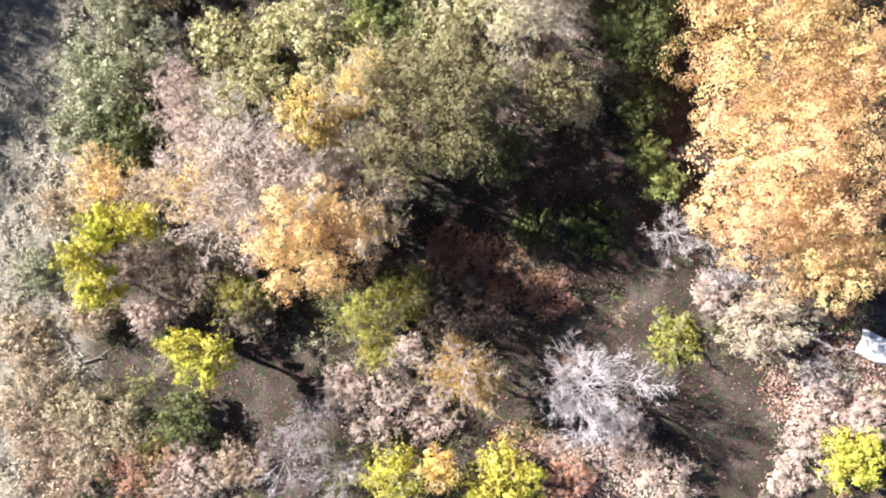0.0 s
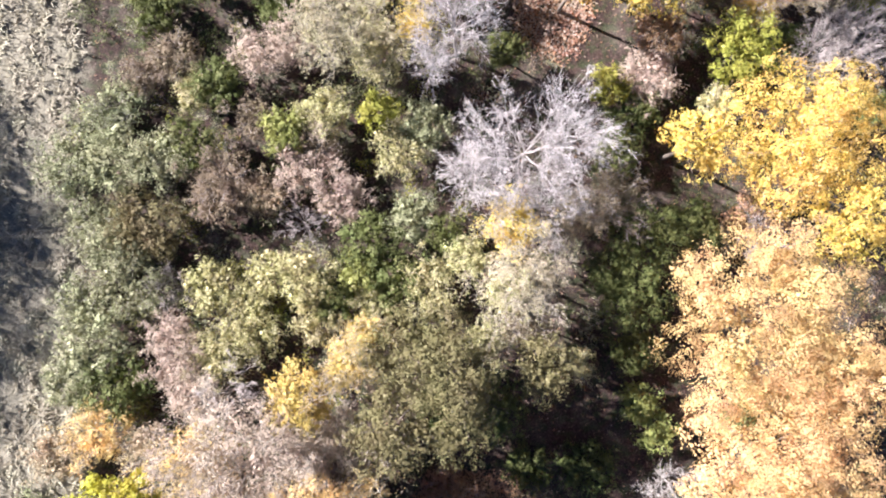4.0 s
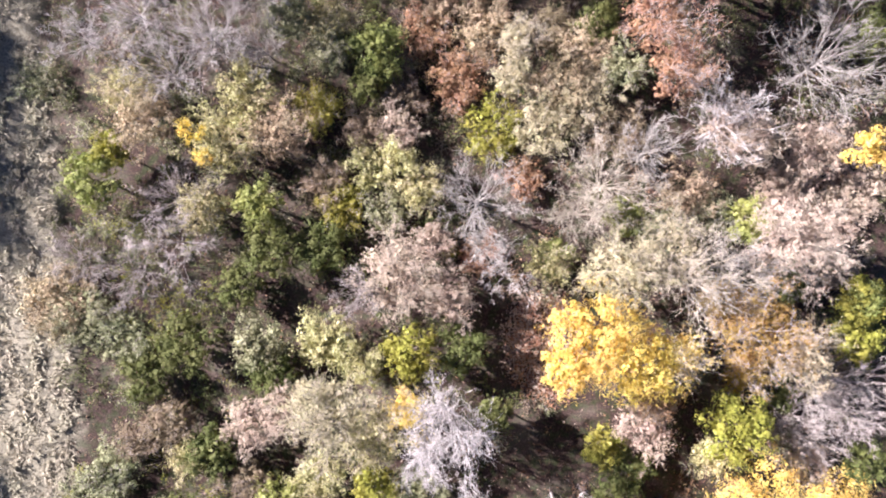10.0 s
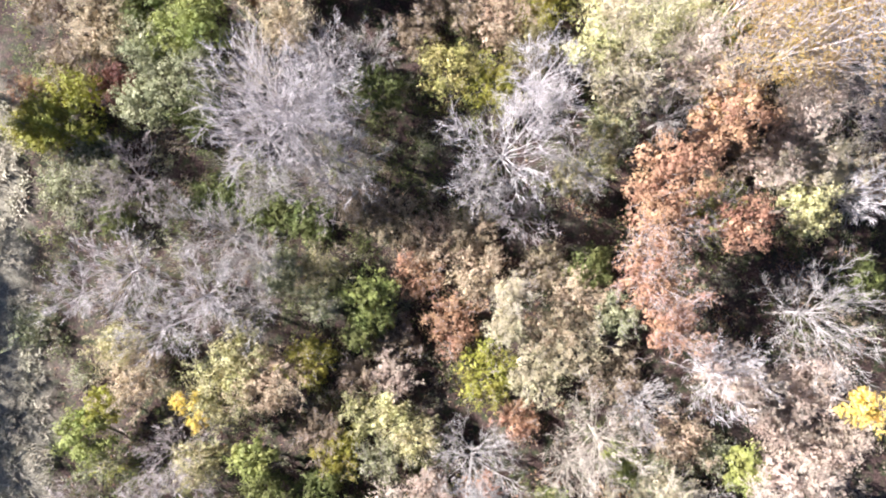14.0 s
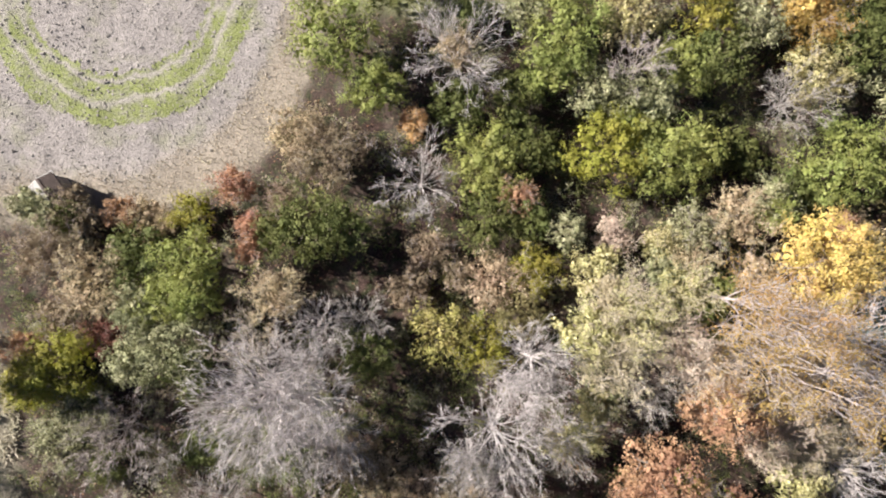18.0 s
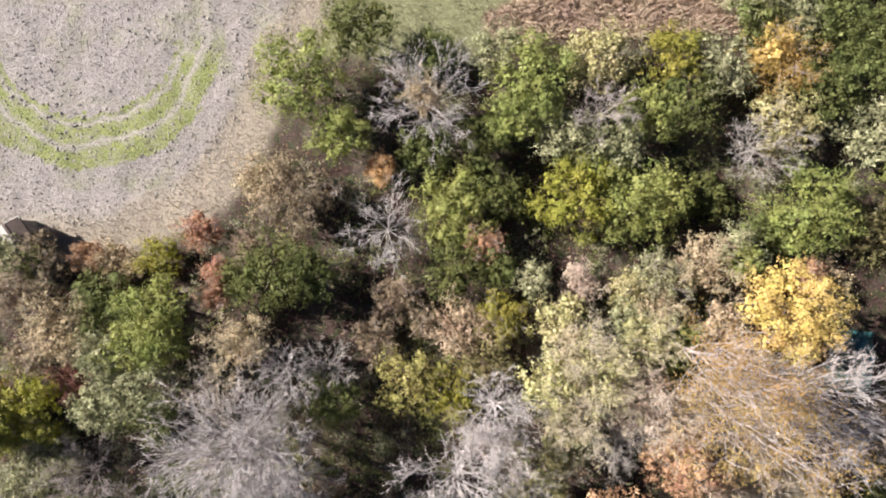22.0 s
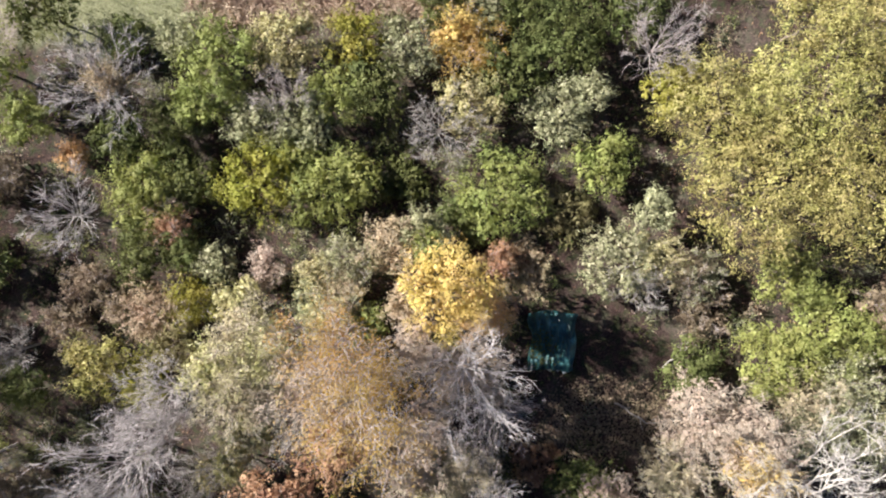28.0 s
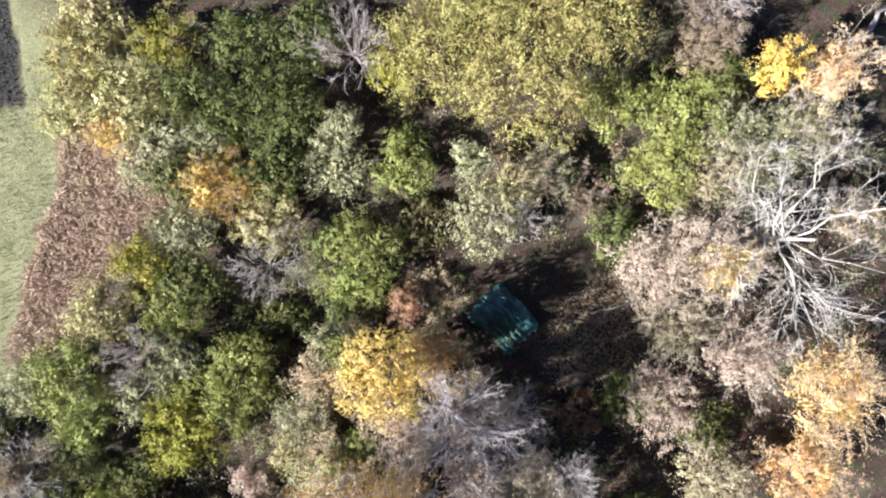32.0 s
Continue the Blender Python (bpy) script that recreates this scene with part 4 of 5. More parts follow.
plant(22.4, 61.8, 2.2, 3.5, "f", "N")
plant(14.2, 63.6, 2.0, 5.0, "f", "S")
plant(20.6, 62.9, 1.8, 5.0, "f", "R")
plant(16.9, 67.0, 2.4, 5.0, "b", "g")
plant(18.6, 12.3, 6.0, 12.8, "d", "O")
plant(22.7, 9.3, 3.3, 12.5, "d", "O")
plant(19.2, 4.4, 5.7, 11.5, "d", "P")
plant(22.5, 0.1, 3.9, 9.0, "d", "P")
plant(21.2, -4.9, 3.3, 4.0, "f", "C")
plant(21.4, 22.7, 4.7, 10.5, "d", "Y")
plant(15.6, 22.6, 2.4, 9.5, "d", "Y")
plant(24.5, 17.9, 3.0, 10.0, "d", "Y")
plant(24.0, 28.4, 3.0, 5.0, "b", "g")
plant(26.7, 30.7, 2.4, 6.0, "b", "g")
plant(21.8, 16.9, 2.6, 3.0, "b", "g")
plant(23.0, 40.0, 3.4, 9.0, "f", "K")
plant(23.4, 37.2, 1.8, 4.0, "d", "V")
plant(28.9, 33.9, 2.2, 3.0, "d", "V")
plant(28.7, 35.7, 2.0, 4.0, "d", "G")
plant(25.8, 60.1, 3.1, 6.0, "f", "C")
plant(21.4, 69.5, 2.0, 4.0, "d", "B")
plant(27.9, 66.3, 3.1, 6.0, "f", "K")
plant(-2.2, 88.0, 3.3, 5.5, "d", "B")
plant(0.2, 84.3, 2.2, 4.5, "d", "B")
plant(1.7, 91.3, 2.7, 4.5, "d", "V")
plant(5.8, 85.8, 4.1, 6.0, "b", "m")
plant(5.7, 83.0, 2.2, 3.0, "d", "V")
plant(7.4, 79.6, 2.8, 3.8, "d", "B")
plant(10.4, 79.9, 2.0, 3.0, "d", "V")
plant(13.0, 87.2, 3.2, 4.5, "d", "B")
plant(11.5, 84.8, 2.2, 4.0, "d", "B")
plant(17.3, 88.6, 2.6, 4.0, "d", "W")
plant(17.3, 84.9, 2.0, 5.5, "b", "g")
plant(18.4, 83.1, 2.2, 3.8, "d", "S")
plant(22.0, 88.3, 2.2, 4.5, "d", "G")
plant(22.8, 85.4, 2.6, 4.0, "d", "V")
plant(29.2, 87.8, 3.0, 4.5, "f", "Z")
plant(27.7, 90.3, 2.2, 4.0, "d", "V")
plant(29.3, 83.9, 2.6, 3.8, "d", "W")
plant(26.9, 82.1, 2.9, 5.0, "b", "w")
plant(21.5, 79.4, 2.0, 3.4, "d", "B")
plant(30.9, 78.1, 3.4, 3.8, "d", "B")
plant(27.0, 72.0, 3.2, 9.0, "d", "A")
plant(29.5, 70.2, 2.4, 6.0, "f", "O")
plant(25.6, 75.5, 1.9, 4.0, "d", "S")
plant(-3.0, 80.3, 3.3, 5.0, "f", "N")
plant(-4.9, 81.5, 2.5, 4.0, "f", "T")
plant(44.7, 82.0, 4.5, 6.5, "d", "H")
plant(50.4, 82.8, 5.0, 8.0, "d", "H")
plant(46.9, 77.0, 5.1, 7.5, "d", "H")
plant(52.7, 76.6, 4.3, 8.0, "d", "H")
plant(56.9, 79.4, 3.3, 8.0, "d", "H")
plant(42.2, 83.9, 2.1, 4.5, "d", "G")
plant(37.7, 79.5, 2.5, 3.5, "d", "B")
plant(35.0, 83.0, 2.8, 3.8, "d", "S")
plant(37.2, 84.1, 1.5, 4.0, "d", "S")
plant(35.6, 87.5, 3.0, 4.5, "d", "V")
plant(41.3, 86.5, 3.1, 6.0, "b", "g")
plant(38.2, 72.9, 2.9, 4.0, "d", "S")
plant(39.4, 71.5, 2.2, 4.0, "b", "w")
plant(43.6, 71.6, 2.1, 3.0, "f", "S")
plant(40.7, 76.2, 1.6, 4.0, "d", "S")
plant(44.0, 69.3, 2.2, 2.5, "f", "N")
plant(49.2, 71.7, 2.6, 4.0, "d", "B")
plant(51.8, 67.6, 3.8, 4.0, "d", "B")
plant(48.1, 66.0, 3.0, 4.0, "d", "B")
plant(43.0, 65.7, 2.3, 2.5, "d", "V")
plant(55.4, 67.0, 2.2, 4.0, "d", "V")
plant(42.5, 62.6, 3.4, 7.0, "f", "K")
plant(45.3, 61.5, 3.2, 7.5, "f", "K")
plant(45.1, 60.0, 1.9, 8.0, "f", "A")
plant(40.6, 59.6, 2.7, 7.0, "f", "C")
plant(52.6, 64.2, 2.8, 4.5, "f", "S")
plant(32.4, 72.6, 2.4, 1.2, "f", "T")
plant(32.3, 59.7, 1.9, 1.6, "d", "R")
plant(34.5, 58.2, 1.9, 2.0, "d", "V")
plant(56.9, 65.1, 1.8, 7.0, "d", "Y")
plant(60.1, 82.5, 3.1, 9.0, "d", "Y")
plant(55.9, 69.1, 2.5, 5.0, "f", "N")
plant(58.8, 71.1, 3.0, 6.0, "b", "g")
plant(58.9, 62.3, 2.2, 8.0, "f", "P")
plant(43.9, 49.5, 3.7, 8.0, "f", "P")
plant(41.8, 55.0, 2.7, 7.0, "f", "K")
plant(36.3, 56.8, 3.2, 5.0, "f", "K")
plant(34.7, 50.9, 3.2, 5.0, "f", "C")
plant(38.7, 47.0, 3.1, 6.0, "f", "P")
plant(36.0, 57.8, 2.2, 3.0, "d", "B")
plant(36.8, 53.2, 2.2, 3.0, "d", "V")
plant(29.4, 100.6, 3.1, 3.0, "d", "H")
plant(29.6, 96.4, 3.1, 3.5, "d", "W")
plant(32.2, 92.9, 2.5, 4.0, "d", "V")
plant(27.1, 95.8, 1.8, 3.0, "f", "A")
plant(34.1, 96.8, 2.5, 4.0, "f", "G")
plant(37.3, 92.4, 2.9, 4.0, "d", "V")
plant(40.1, 89.5, 2.9, 4.0, "d", "V")
plant(27.9, 92.4, 2.9, 3.5, "d", "S")
plant(26.3, 99.3, 2.2, 2.5, "d", "W")
plant(31.9, 101.6, 2.9, 3.0, "d", "W")
plant(28.4, 88.4, 1.8, 4.0, "d", "A")
plant(30.1, 90.4, 2.2, 3.5, "d", "S")
plant(57.1, 85.7, 2.9, 7.0, "f", "T")
plant(54.1, 86.9, 3.1, 7.0, "d", "H")
plant(50.9, 87.5, 3.1, 6.5, "d", "H")
plant(58.3, 72.6, 2.5, 5.0, "f", "N")
plant(57.4, 69.4, 2.2, 4.0, "f", "N")
plant(54.5, 61.3, 3.5, 4.5, "f", "S")
plant(50.5, 60.7, 3.0, 4.5, "f", "S")
plant(53.4, 57.7, 3.1, 4.5, "f", "M")
plant(57.3, 60.1, 2.8, 4.5, "f", "M")
plant(53.8, 54.5, 2.4, 4.5, "f", "T")
plant(50.1, 63.3, 2.8, 4.5, "f", "C")
plant(47.4, 58.9, 2.7, 4.5, "f", "K")
plant(56.5, 60.2, 2.8, 4.5, "f", "C")
plant(9.1, -9.0, 3.4, 8.0, "f", "M")
plant(12.6, -12.2, 2.0, 2.0, "f", "K")
plant(19.2, 70.2, 2.1, 6.5, "f", "W")
plant(20.2, 71.7, 1.8, 4.5, "f", "T")
plant(21.4, 65.6, 1.9, 6.0, "f", "T")
plant(20.9, 69.9, 2.1, 17.0, "f", "Z")
plant(23.0, 66.3, 2.7, 17.0, "f", "Z")
plant(21.8, 68.1, 2.0, 16.0, "f", "Z")
plant(-2.6, 5.8, 2.8, 10.0, "d", "E")
plant(1.5, 6.2, 2.4, 9.5, "d", "E")
# three low dark shrubs added to stand in for tree shade here
plant(-9.0, 60.2, 2.6, 1.0, "d", "V")
plant(-6.0, 59.0, 2.0, 1.0, "d", "V")
plant(-12.5, 61.0, 2.0, 1.0, "d", "V")
plant(5.7, 86.5, 1.5, 5.2, "f", "T")
plant(20.2, 64.6, 1.9, 10.0, "f", "O")
plant(25.2, 63.6, 2.2, 9.0, "f", "K")
plant(24.9, 68.6, 1.9, 9.0, "f", "K")
plant(15.2, 79.5, 3.0, 4.4, "d", "G")
plant(19.2, 78.9, 3.0, 3.8, "d", "B")
plant(17.4, 80.8, 2.0, 3.2, "d", "B")
plant(9.6, 83.4, 2.2, 3.4, "d", "V")
plant(15.0, 83.4, 2.4, 3.6, "d", "S")
plant(20.3, 84.9, 2.4, 3.8, "d", "B")
plant(25.2, 87.6, 2.4, 4.0, "d", "S")
plant(32.2, 86.0, 2.6, 4.0, "d", "V")
plant(33.0, 90.2, 2.6, 4.0, "d", "V")
plant(24.4, 79.2, 2.0, 1.6, "d", "V")
plant(28.4, 76.2, 2.2, 1.6, "d", "V")
plant(35.2, 76.4, 2.4, 1.8, "d", "E")
plant(10.6, 89.2, 2.2, 3.6, "d", "S")
plant(6.2, 89.6, 2.0, 2.4, "d", "V")
plant(2.6, 82.0, 1.3, 3.0, "f", "O")


# ---- the great white-limbed tree at the wood's edge ----
sycamore = tagged(new("sycamore_tree"), "great bare sycamore with thick chalk-white limbs over the thicket", "tree")
trunk, limbs, top, _ = skeleton(7.6, 12.5, 0.26, 9, 5, 0.014, 0.07, 44)
link_mesh("trunk", *trunk, BARK["s"][1], sycamore)
for v, f in limbs:
    link_mesh("limb", v, f, BARK["s"][1], sycamore)
link_mesh("crown", *top, BARK["s"][1], sycamore, "crooked white branches and twigs")
sycamore.location = (48.6, 58.8, 0.0)

# ---- tall woods beyond the bank, whose shadows fall on it ----
for x, y, r, h in ((-46, 19, 4.0, 12), (-45, 27, 4.0, 12), (-46, 49, 4.5, 12), (-45, 57, 4.0, 12), (-46, 65, 4.5, 13), (-44, 23, 4.0, 12), (-47, 32, 4.0, 12), (-44.5, 53, 4.0, 12), (-44.5, 61, 4.0, 12), (-47, 14, 4.0, 12)):
    plant(x, y, r, h, "d", "V", "beyond the bank")
plant(-34.6, 72.3, 2.0, 14.5, "d", "V", "on the bank")


# ---- undergrowth between the trees, too thick to count ----
def woodland(x, y):
    field, bank, reed, lane, soil = zones(x, y)
    return 1 - np.maximum.reduce([field, bank, reed, lane, soil, fringe(x, y)])


def undergrowth(label, colours, count, x0, x1, y0, y1, high, bare=()):
    """Low brush of several leaf colours over a stretch of the wood, one joined patch a colour."""
    for colour in colours:
        bits, sticks = [], []
        for _ in range(count):
            x, y = rng.uniform(x0, x1), rng.uniform(y0, y1)
            if woodland(np.array(x), np.array(y)) < 0.5 or any((x - a) ** 2 + (y - b) ** 2 < c * c for a, b, c in (*bare, *SHADED)):
                continue
            r, h = rng.uniform(0.6, 1.7), rng.uniform(0.4, 1.25) * high
            k = int(10 + 8 * r)
            a, t = rng.uniform(0, 6.28, k), np.sqrt(rng.uniform(0.02, 1, k)) * r
            foot = np.stack([x + rng.normal(0, 0.2 * r, k), y + rng.normal(0, 0.2 * r, k), np.full(k, ground_height(x, y) - 0.05)], axis=1)
            tip = np.stack([np.cos(a) * t, np.sin(a) * t, h * (1.1 - 0.55 * (t / r) ** 2) * rng.uniform(0.6, 1.1, k)], axis=1)
            long_ = np.linalg.norm(tip, axis=1)
            sticks.append(twiglets(foot, unit(tip), long_ * 1.05, 0.012))
            m = int(110 * r * r + 50)
            q, f = along_twigs((foot, unit(tip), long_), m, 0.1)
            bits.append(leaves(q, f, 0.095))
        if bits:
            tagged(link_mesh("undergrowth", *joined(bits), LEAVES[colour][1]), f"{label} of {LEAVES[colour][0]} leaves", "undergrowth", kind="stuff")
            tagged(link_mesh("brushwood", *joined(sticks), BARK[TWIG[colour]][1]), f"thin {BARK[TWIG[colour]][0]} stems of the low woodland brush", "undergrowth", kind="stuff")


CLEAR = ((10.3, 4.3, 4.5), (16.2, -3.1, 3.2), (19.7, -11.6, 4.2), (3.3, 2.4, 3.5), (-13.0, -9.7, 3.5), (8.0, 33.5, 3.0), (27.0, 43.0, 4.0), (-4.1, 70.9, 3.0), (1.0, 71.5, 2.6), (36, 67, 4.2), (41, 64, 4.5), (10.5, 32.5, 2.0), (20, -14, 3.0))
undergrowth("dense low brush under the trees", "SGVV", 110, -25, 2, -20, 45, 1.2, CLEAR)
undergrowth("low brush under bare trees", "SVVN", 85, -25, 4, 40, 70, 1.1, CLEAR)
undergrowth("low leafy brush on the wood floor", "NRVV", 75, 2, 32, -20, 60, 1.0, CLEAR)
undergrowth("low green brush on the wood floor", "SV", 70, 2, 32, -20, 60, 1.0, CLEAR)
undergrowth("thick green brush near the field", "VSVB", 150, -26, 30, 58, 97, 1.4, CLEAR)
undergrowth("mixed low brush at the wood's edge", "SVTV", 110, 26, 62, 48, 97, 1.2, CLEAR)

# ---- fallen leaves ----
for label, colour, count in (("faded pinkish fallen leaves on the wood floor", "K", 9000), ("dull brown fallen leaves on the wood floor", "N", 16000), ("rust-brown fallen leaves on the wood floor", "R", 12000)):
    x, y = rng.uniform(-26, 60, count), rng.uniform(-20, 98, count)
    keep = (woodland(x, y) > 0.4) & (np.hypot(x - 38, y - 66) > rng.uniform(2, 8, count))
    x, y = x[keep], y[keep]
    q = np.stack([x, y, ground_height(x, y) + rng.uniform(0.02, 0.09, len(x))], axis=1)
    tagged(link_mesh("fallen_leaves", *leaves(q, rng.normal(size=(len(x), 3)) * 0.35 + np.array((0, 0, 1.0)), 0.12), LEAVES[colour][1]), label, "leaf litter", kind="stuff")

for colour, x0, y0, rx, ry, count in (("K", 8.0, 33.5, 3.2, 4.2, 2600), ("R", 8.2, 33.0, 3.0, 4.4, 2600), ("K", 27.0, 43.5, 4.5, 6.0, 8000), ("K", 26.5, -9.5, 5.0, 4.0, 1800), ("R", 26.0, -9.0, 5.0, 4.0, 1800), ("R", 2.5, -1.0, 4.5, 2.4, 2600), ("K", 9.5, -15.0, 7.0, 2.4, 2600), ("R", 7.0, -13.0, 4.0, 1.6, 1000), ("N", 37.5, 62.3, 5.0, 3.2, 3200), ("R", 31.5, 73.2, 3.0, 1.6, 1200)):
    a, d = rng.uniform(0, 6.28, count), np.sqrt(rng.uniform(0, 1, count)) * rng.uniform(0.7, 1.0, count)
    x, y = x0 + np.cos(a) * d * rx, y0 + np.sin(a) * d * ry
    q = np.stack([x, y, ground_height(x, y) + rng.uniform(0.02, 0.12, count)], axis=1)
    tagged(link_mesh("leaf_litter", *leaves(q, rng.normal(size=(count, 3)) * 0.3 + np.array((0, 0, 1.0)), 0.14, 0.42), LEAVES[colour][1]), f"thick bed of {LEAVES[colour][0]} fallen leaves on open wood floor", "leaf litter", kind="stuff")


# ---- grasses ----
def blades(label, name, mat, x, y, height, width, droop):
    n = len(x)
    a = rng.uniform(0, 6.28, n)
    h = height * rng.uniform(0.5, 1.2, n)
    foot = np.stack([x, y, ground_height(x, y) - 0.03], axis=1)
    side = np.stack([np.cos(a), np.sin(a), np.zeros(n)], axis=1) * width
    over = np.stack([-np.sin(a), np.cos(a), np.zeros(n)], axis=1) * (droop * rng.uniform(0.2, 1.0, n) * h)[:, None]
    v = np.empty((n, 6, 3))
    v[:, 0], v[:, 1] = foot - side, foot + side
    v[:, 2], v[:, 3] = foot + side * 0.8 + over * 0.4 + np.array((0, 0, 0.7)) * h[:, None], foot - side * 0.8 + over * 0.4 + np.array((0, 0, 0.7)) * h[:, None]
    v[:, 4], v[:, 5] = foot + side * 0.15 + over + np.array((0, 0, 0.95)) * h[:, None], foot - side * 0.15 + over + np.array((0, 0, 0.95)) * h[:, None]
    i = np.arange(n)[:, None] * 6
    f = np.concatenate([i + np.array([[0, 1, 2, 3]]), i + np.array([[3, 2, 4, 5]])])
    return tagged(link_mesh(name, v.reshape(-1, 3), f, mat), label, "grass", kind="stuff")


def scatter(count, x0, x1, y0, y1, which, clump=0.0):
    x, y = rng.uniform(x0, x1, count), rng.uniform(y0, y1, count)
    keep = zones(x, y)[which] > 0.5
    if clump:
        keep &= wave(x, y, clump, 21) > 0.0
    return x[keep], y[keep]


straw_mat = leaf_material("straw_blades", (0.29, 0.255, 0.20), (0.40, 0.36, 0.29), 0.2)
reed_mat = leaf_material("reed_blades", (0.43, 0.335, 0.25), (0.58, 0.475, 0.37), 0.3)
lane_mat = leaf_material("grass_blades", (0.23, 0.235, 0.115), (0.40, 0.385, 0.235), 0.3)
blades("pale tussock grass lying over the bank", "tussock_grass", straw_mat, *scatter(15000, -34, -22, -20, 80, 1), 0.16, 0.03, 2.0)

# tufts on the bank, drawn out along the slope
tx, ty = scatter(2100, -35, -22, -20, 80, 1)
count = 22
tx = np.repeat(tx, count) + rng.normal(0, 0.13, len(tx) * count)
ty = np.repeat(ty, count) + rng.normal(0, 0.30, len(ty) * count)
blades("pale straw tufts of tussock grass on the bank", "grass_tufts", leaf_material("tuft_straw", (0.40, 0.36, 0.27), (0.54, 0.49, 0.38), 0.25), tx, ty, 0.3, 0.045, 2.3)
blades("dry brown reeds standing in a patch by the lane", "reeds", reed_mat, *scatter(24000, 9, 28, 89, 100, 2, 0.0), 0.5, 0.03, 1.2)
blades("short green grass along the lane", "lane_grass", lane_mat, *scatter(15000, -3, 34, 88, 104, 3), 0.25, 0.02, 0.8)
# blades coloured dark to go with the shade painted under them
blades("grass in the strip beyond the lane, coloured dark for shade", "strip_grass", leaf_material("strip_blades", (0.06, 0.075, 0.045), (0.12, 0.135, 0.085), 0.2), *scatter(16000, 16, 40, 98, 116, 4), 0.22, 0.03, 1.2)
blades("straw stubble and tufts on the mown field", "field_stubble", leaf_material("stubble_blades", (0.35, 0.315, 0.295), (0.46, 0.42, 0.40), 0.3), *scatter(14000, -34, 2, 77, 100, 0), 0.10, 0.02, 1.2)

x, y = rng.uniform(-30, 6, 20000), rng.uniform(74, 100, 20000)
near = fringe(x, y) + wave(x, y, 0.5, 23) * 0.2
x, y = x[near > 0.4], y[near > 0.4]
blades("rough tan weeds and dry grass fringing the field", "rough_grass", leaf_material("weed_blades", (0.42, 0.36, 0.275), (0.58, 0.51, 0.41), 0.3), x, y, 0.24, 0.022, 1.4)

# clods of turned earth on the field
cx, cy = scatter(4200, -34, 0, 78, 98, 0)
m = len(cx)
a = rng.uniform(0, 6.28, (m, 1)) + np.arange(5) * 1.2566
rad = rng.uniform(0.04, 0.13, (m, 1)) * rng.uniform(0.7, 1.3, (m, 5))
v = np.empty((m, 6, 3))
v[:, :5, 0], v[:, :5, 1], v[:, :5, 2] = cx[:, None] + rad * np.cos(a), cy[:, None] + rad * np.sin(a), (ground_height(cx, cy) - 0.02)[:, None]
v[:, 5] = np.stack([cx, cy, ground_height(cx, cy) + rng.uniform(0.04, 0.12, m)], axis=1)
i = np.arange(m)[:, None, None] * 6
clod_f = (i + np.array([[0, 1, 5], [1, 2, 5], [2, 3, 5], [3, 4, 5], [4, 0, 5]])).reshape(-1, 3)
tagged(link_mesh("clods", v.reshape(-1, 3), clod_f, bark_material("dry_earth", (0.17, 0.15, 0.135), (0.33, 0.30, 0.275), 3)), "pale grey clods of dry earth strewn over the field", "soil", kind="stuff")

# ---- small garden shed at the field's edge ----
roof_mat = bark_material("dark_shingle", (0.035, 0.022, 0.018), (0.09, 0.06, 0.05), 5)
board_mat = bark_material("weathered_board", (0.12, 0.10, 0.085), (0.25, 0.21, 0.18), 4)
# paler copy of the shingle: sunlight put into the sunward slope's colour
lit_roof = bark_material("lit_shingle", (0.20, 0.185, 0.18), (0.38, 0.36, 0.345), 5)
trim_mat = bark_material("white_trim", (0.62, 0.6, 0.57), (0.82, 0.8, 0.77), 3)


def box(sx, sy, sz, at=(0, 0, 0), bevel=0.01, tilt=(0, 0, 0)):
    bm = bmesh.new()
    bmesh.ops.create_cube(bm, size=1.0, matrix=pose(*at, *tilt) @ Matrix.Diagonal((sx, sy, sz, 1)))
    if bevel:
        bmesh.ops.bevel(bm, geom=bm.edges[:], offset=bevel, segments=1, affect="EDGES")
    return bm


shed = tagged(new("shed"), "small dark shingled shed half hidden by vines at the field edge", "shed")
W, D, HT = 1.55, 1.8, 1.55
for sx, sy, at in ((W, 0.08, (0, D / 2 - 0.04, HT / 2)), (W, 0.08, (0, -D / 2 + 0.04, HT / 2)), (0.08, D - 0.16, (W / 2 - 0.04, 0, HT / 2)), (0.08, D - 0.16, (-W / 2 + 0.04, 0, HT / 2))):
    part("wall", box(sx, sy, HT, at), board_mat, shed)
for side in (-1, 1):
    slope = part("roof", box(W / 2 + 0.22, D + 0.3, 0.06, (side * (W / 4 + 0.07), 0, HT + 0.24), 0.008, (0, side * 20, 0)), roof_mat if side > 0 else lit_roof, shed, "dark shingled roof slope" if side > 0 else "roof slope coloured paler as if sunlit")
    for k in range(6):
        part("shingle_course", box(0.17, D + 0.28, 0.018, (side * (0.12 + k * 0.145), 0, HT + 0.495 - k * 0.0515), 0.003, (0, side * 17, 0)), roof_mat if side > 0 else lit_roof, slope)
    part("barge_board", box(W / 2 + 0.24, 0.2, 0.03, (side * (W / 4 + 0.07), D / 2 + 0.1, HT + 0.305), 0.005, (0, side * 20, 0)), trim_mat, shed, "white-painted barge board")
    part("fascia", box(W / 2 + 0.24, 0.04, 0.14, (side * (W / 4 + 0.07), D / 2 + 0.175, HT + 0.25), 0.005, (0, side * 20, 0)), trim_mat, shed, "white-painted fascia board")
part("ridge_cap", box(0.2, D + 0.3, 0.05, (0, 0, HT + 0.53), 0.015), roof_mat, shed)
part("door", box(0.8, 0.05, 1.8, (0, -D / 2 - 0.028, 0.92)), board_mat, shed)
shed.matrix_world = pose(-21.6, 78.5, ground_height(-21.6, 78.5), 0, 0, 32)
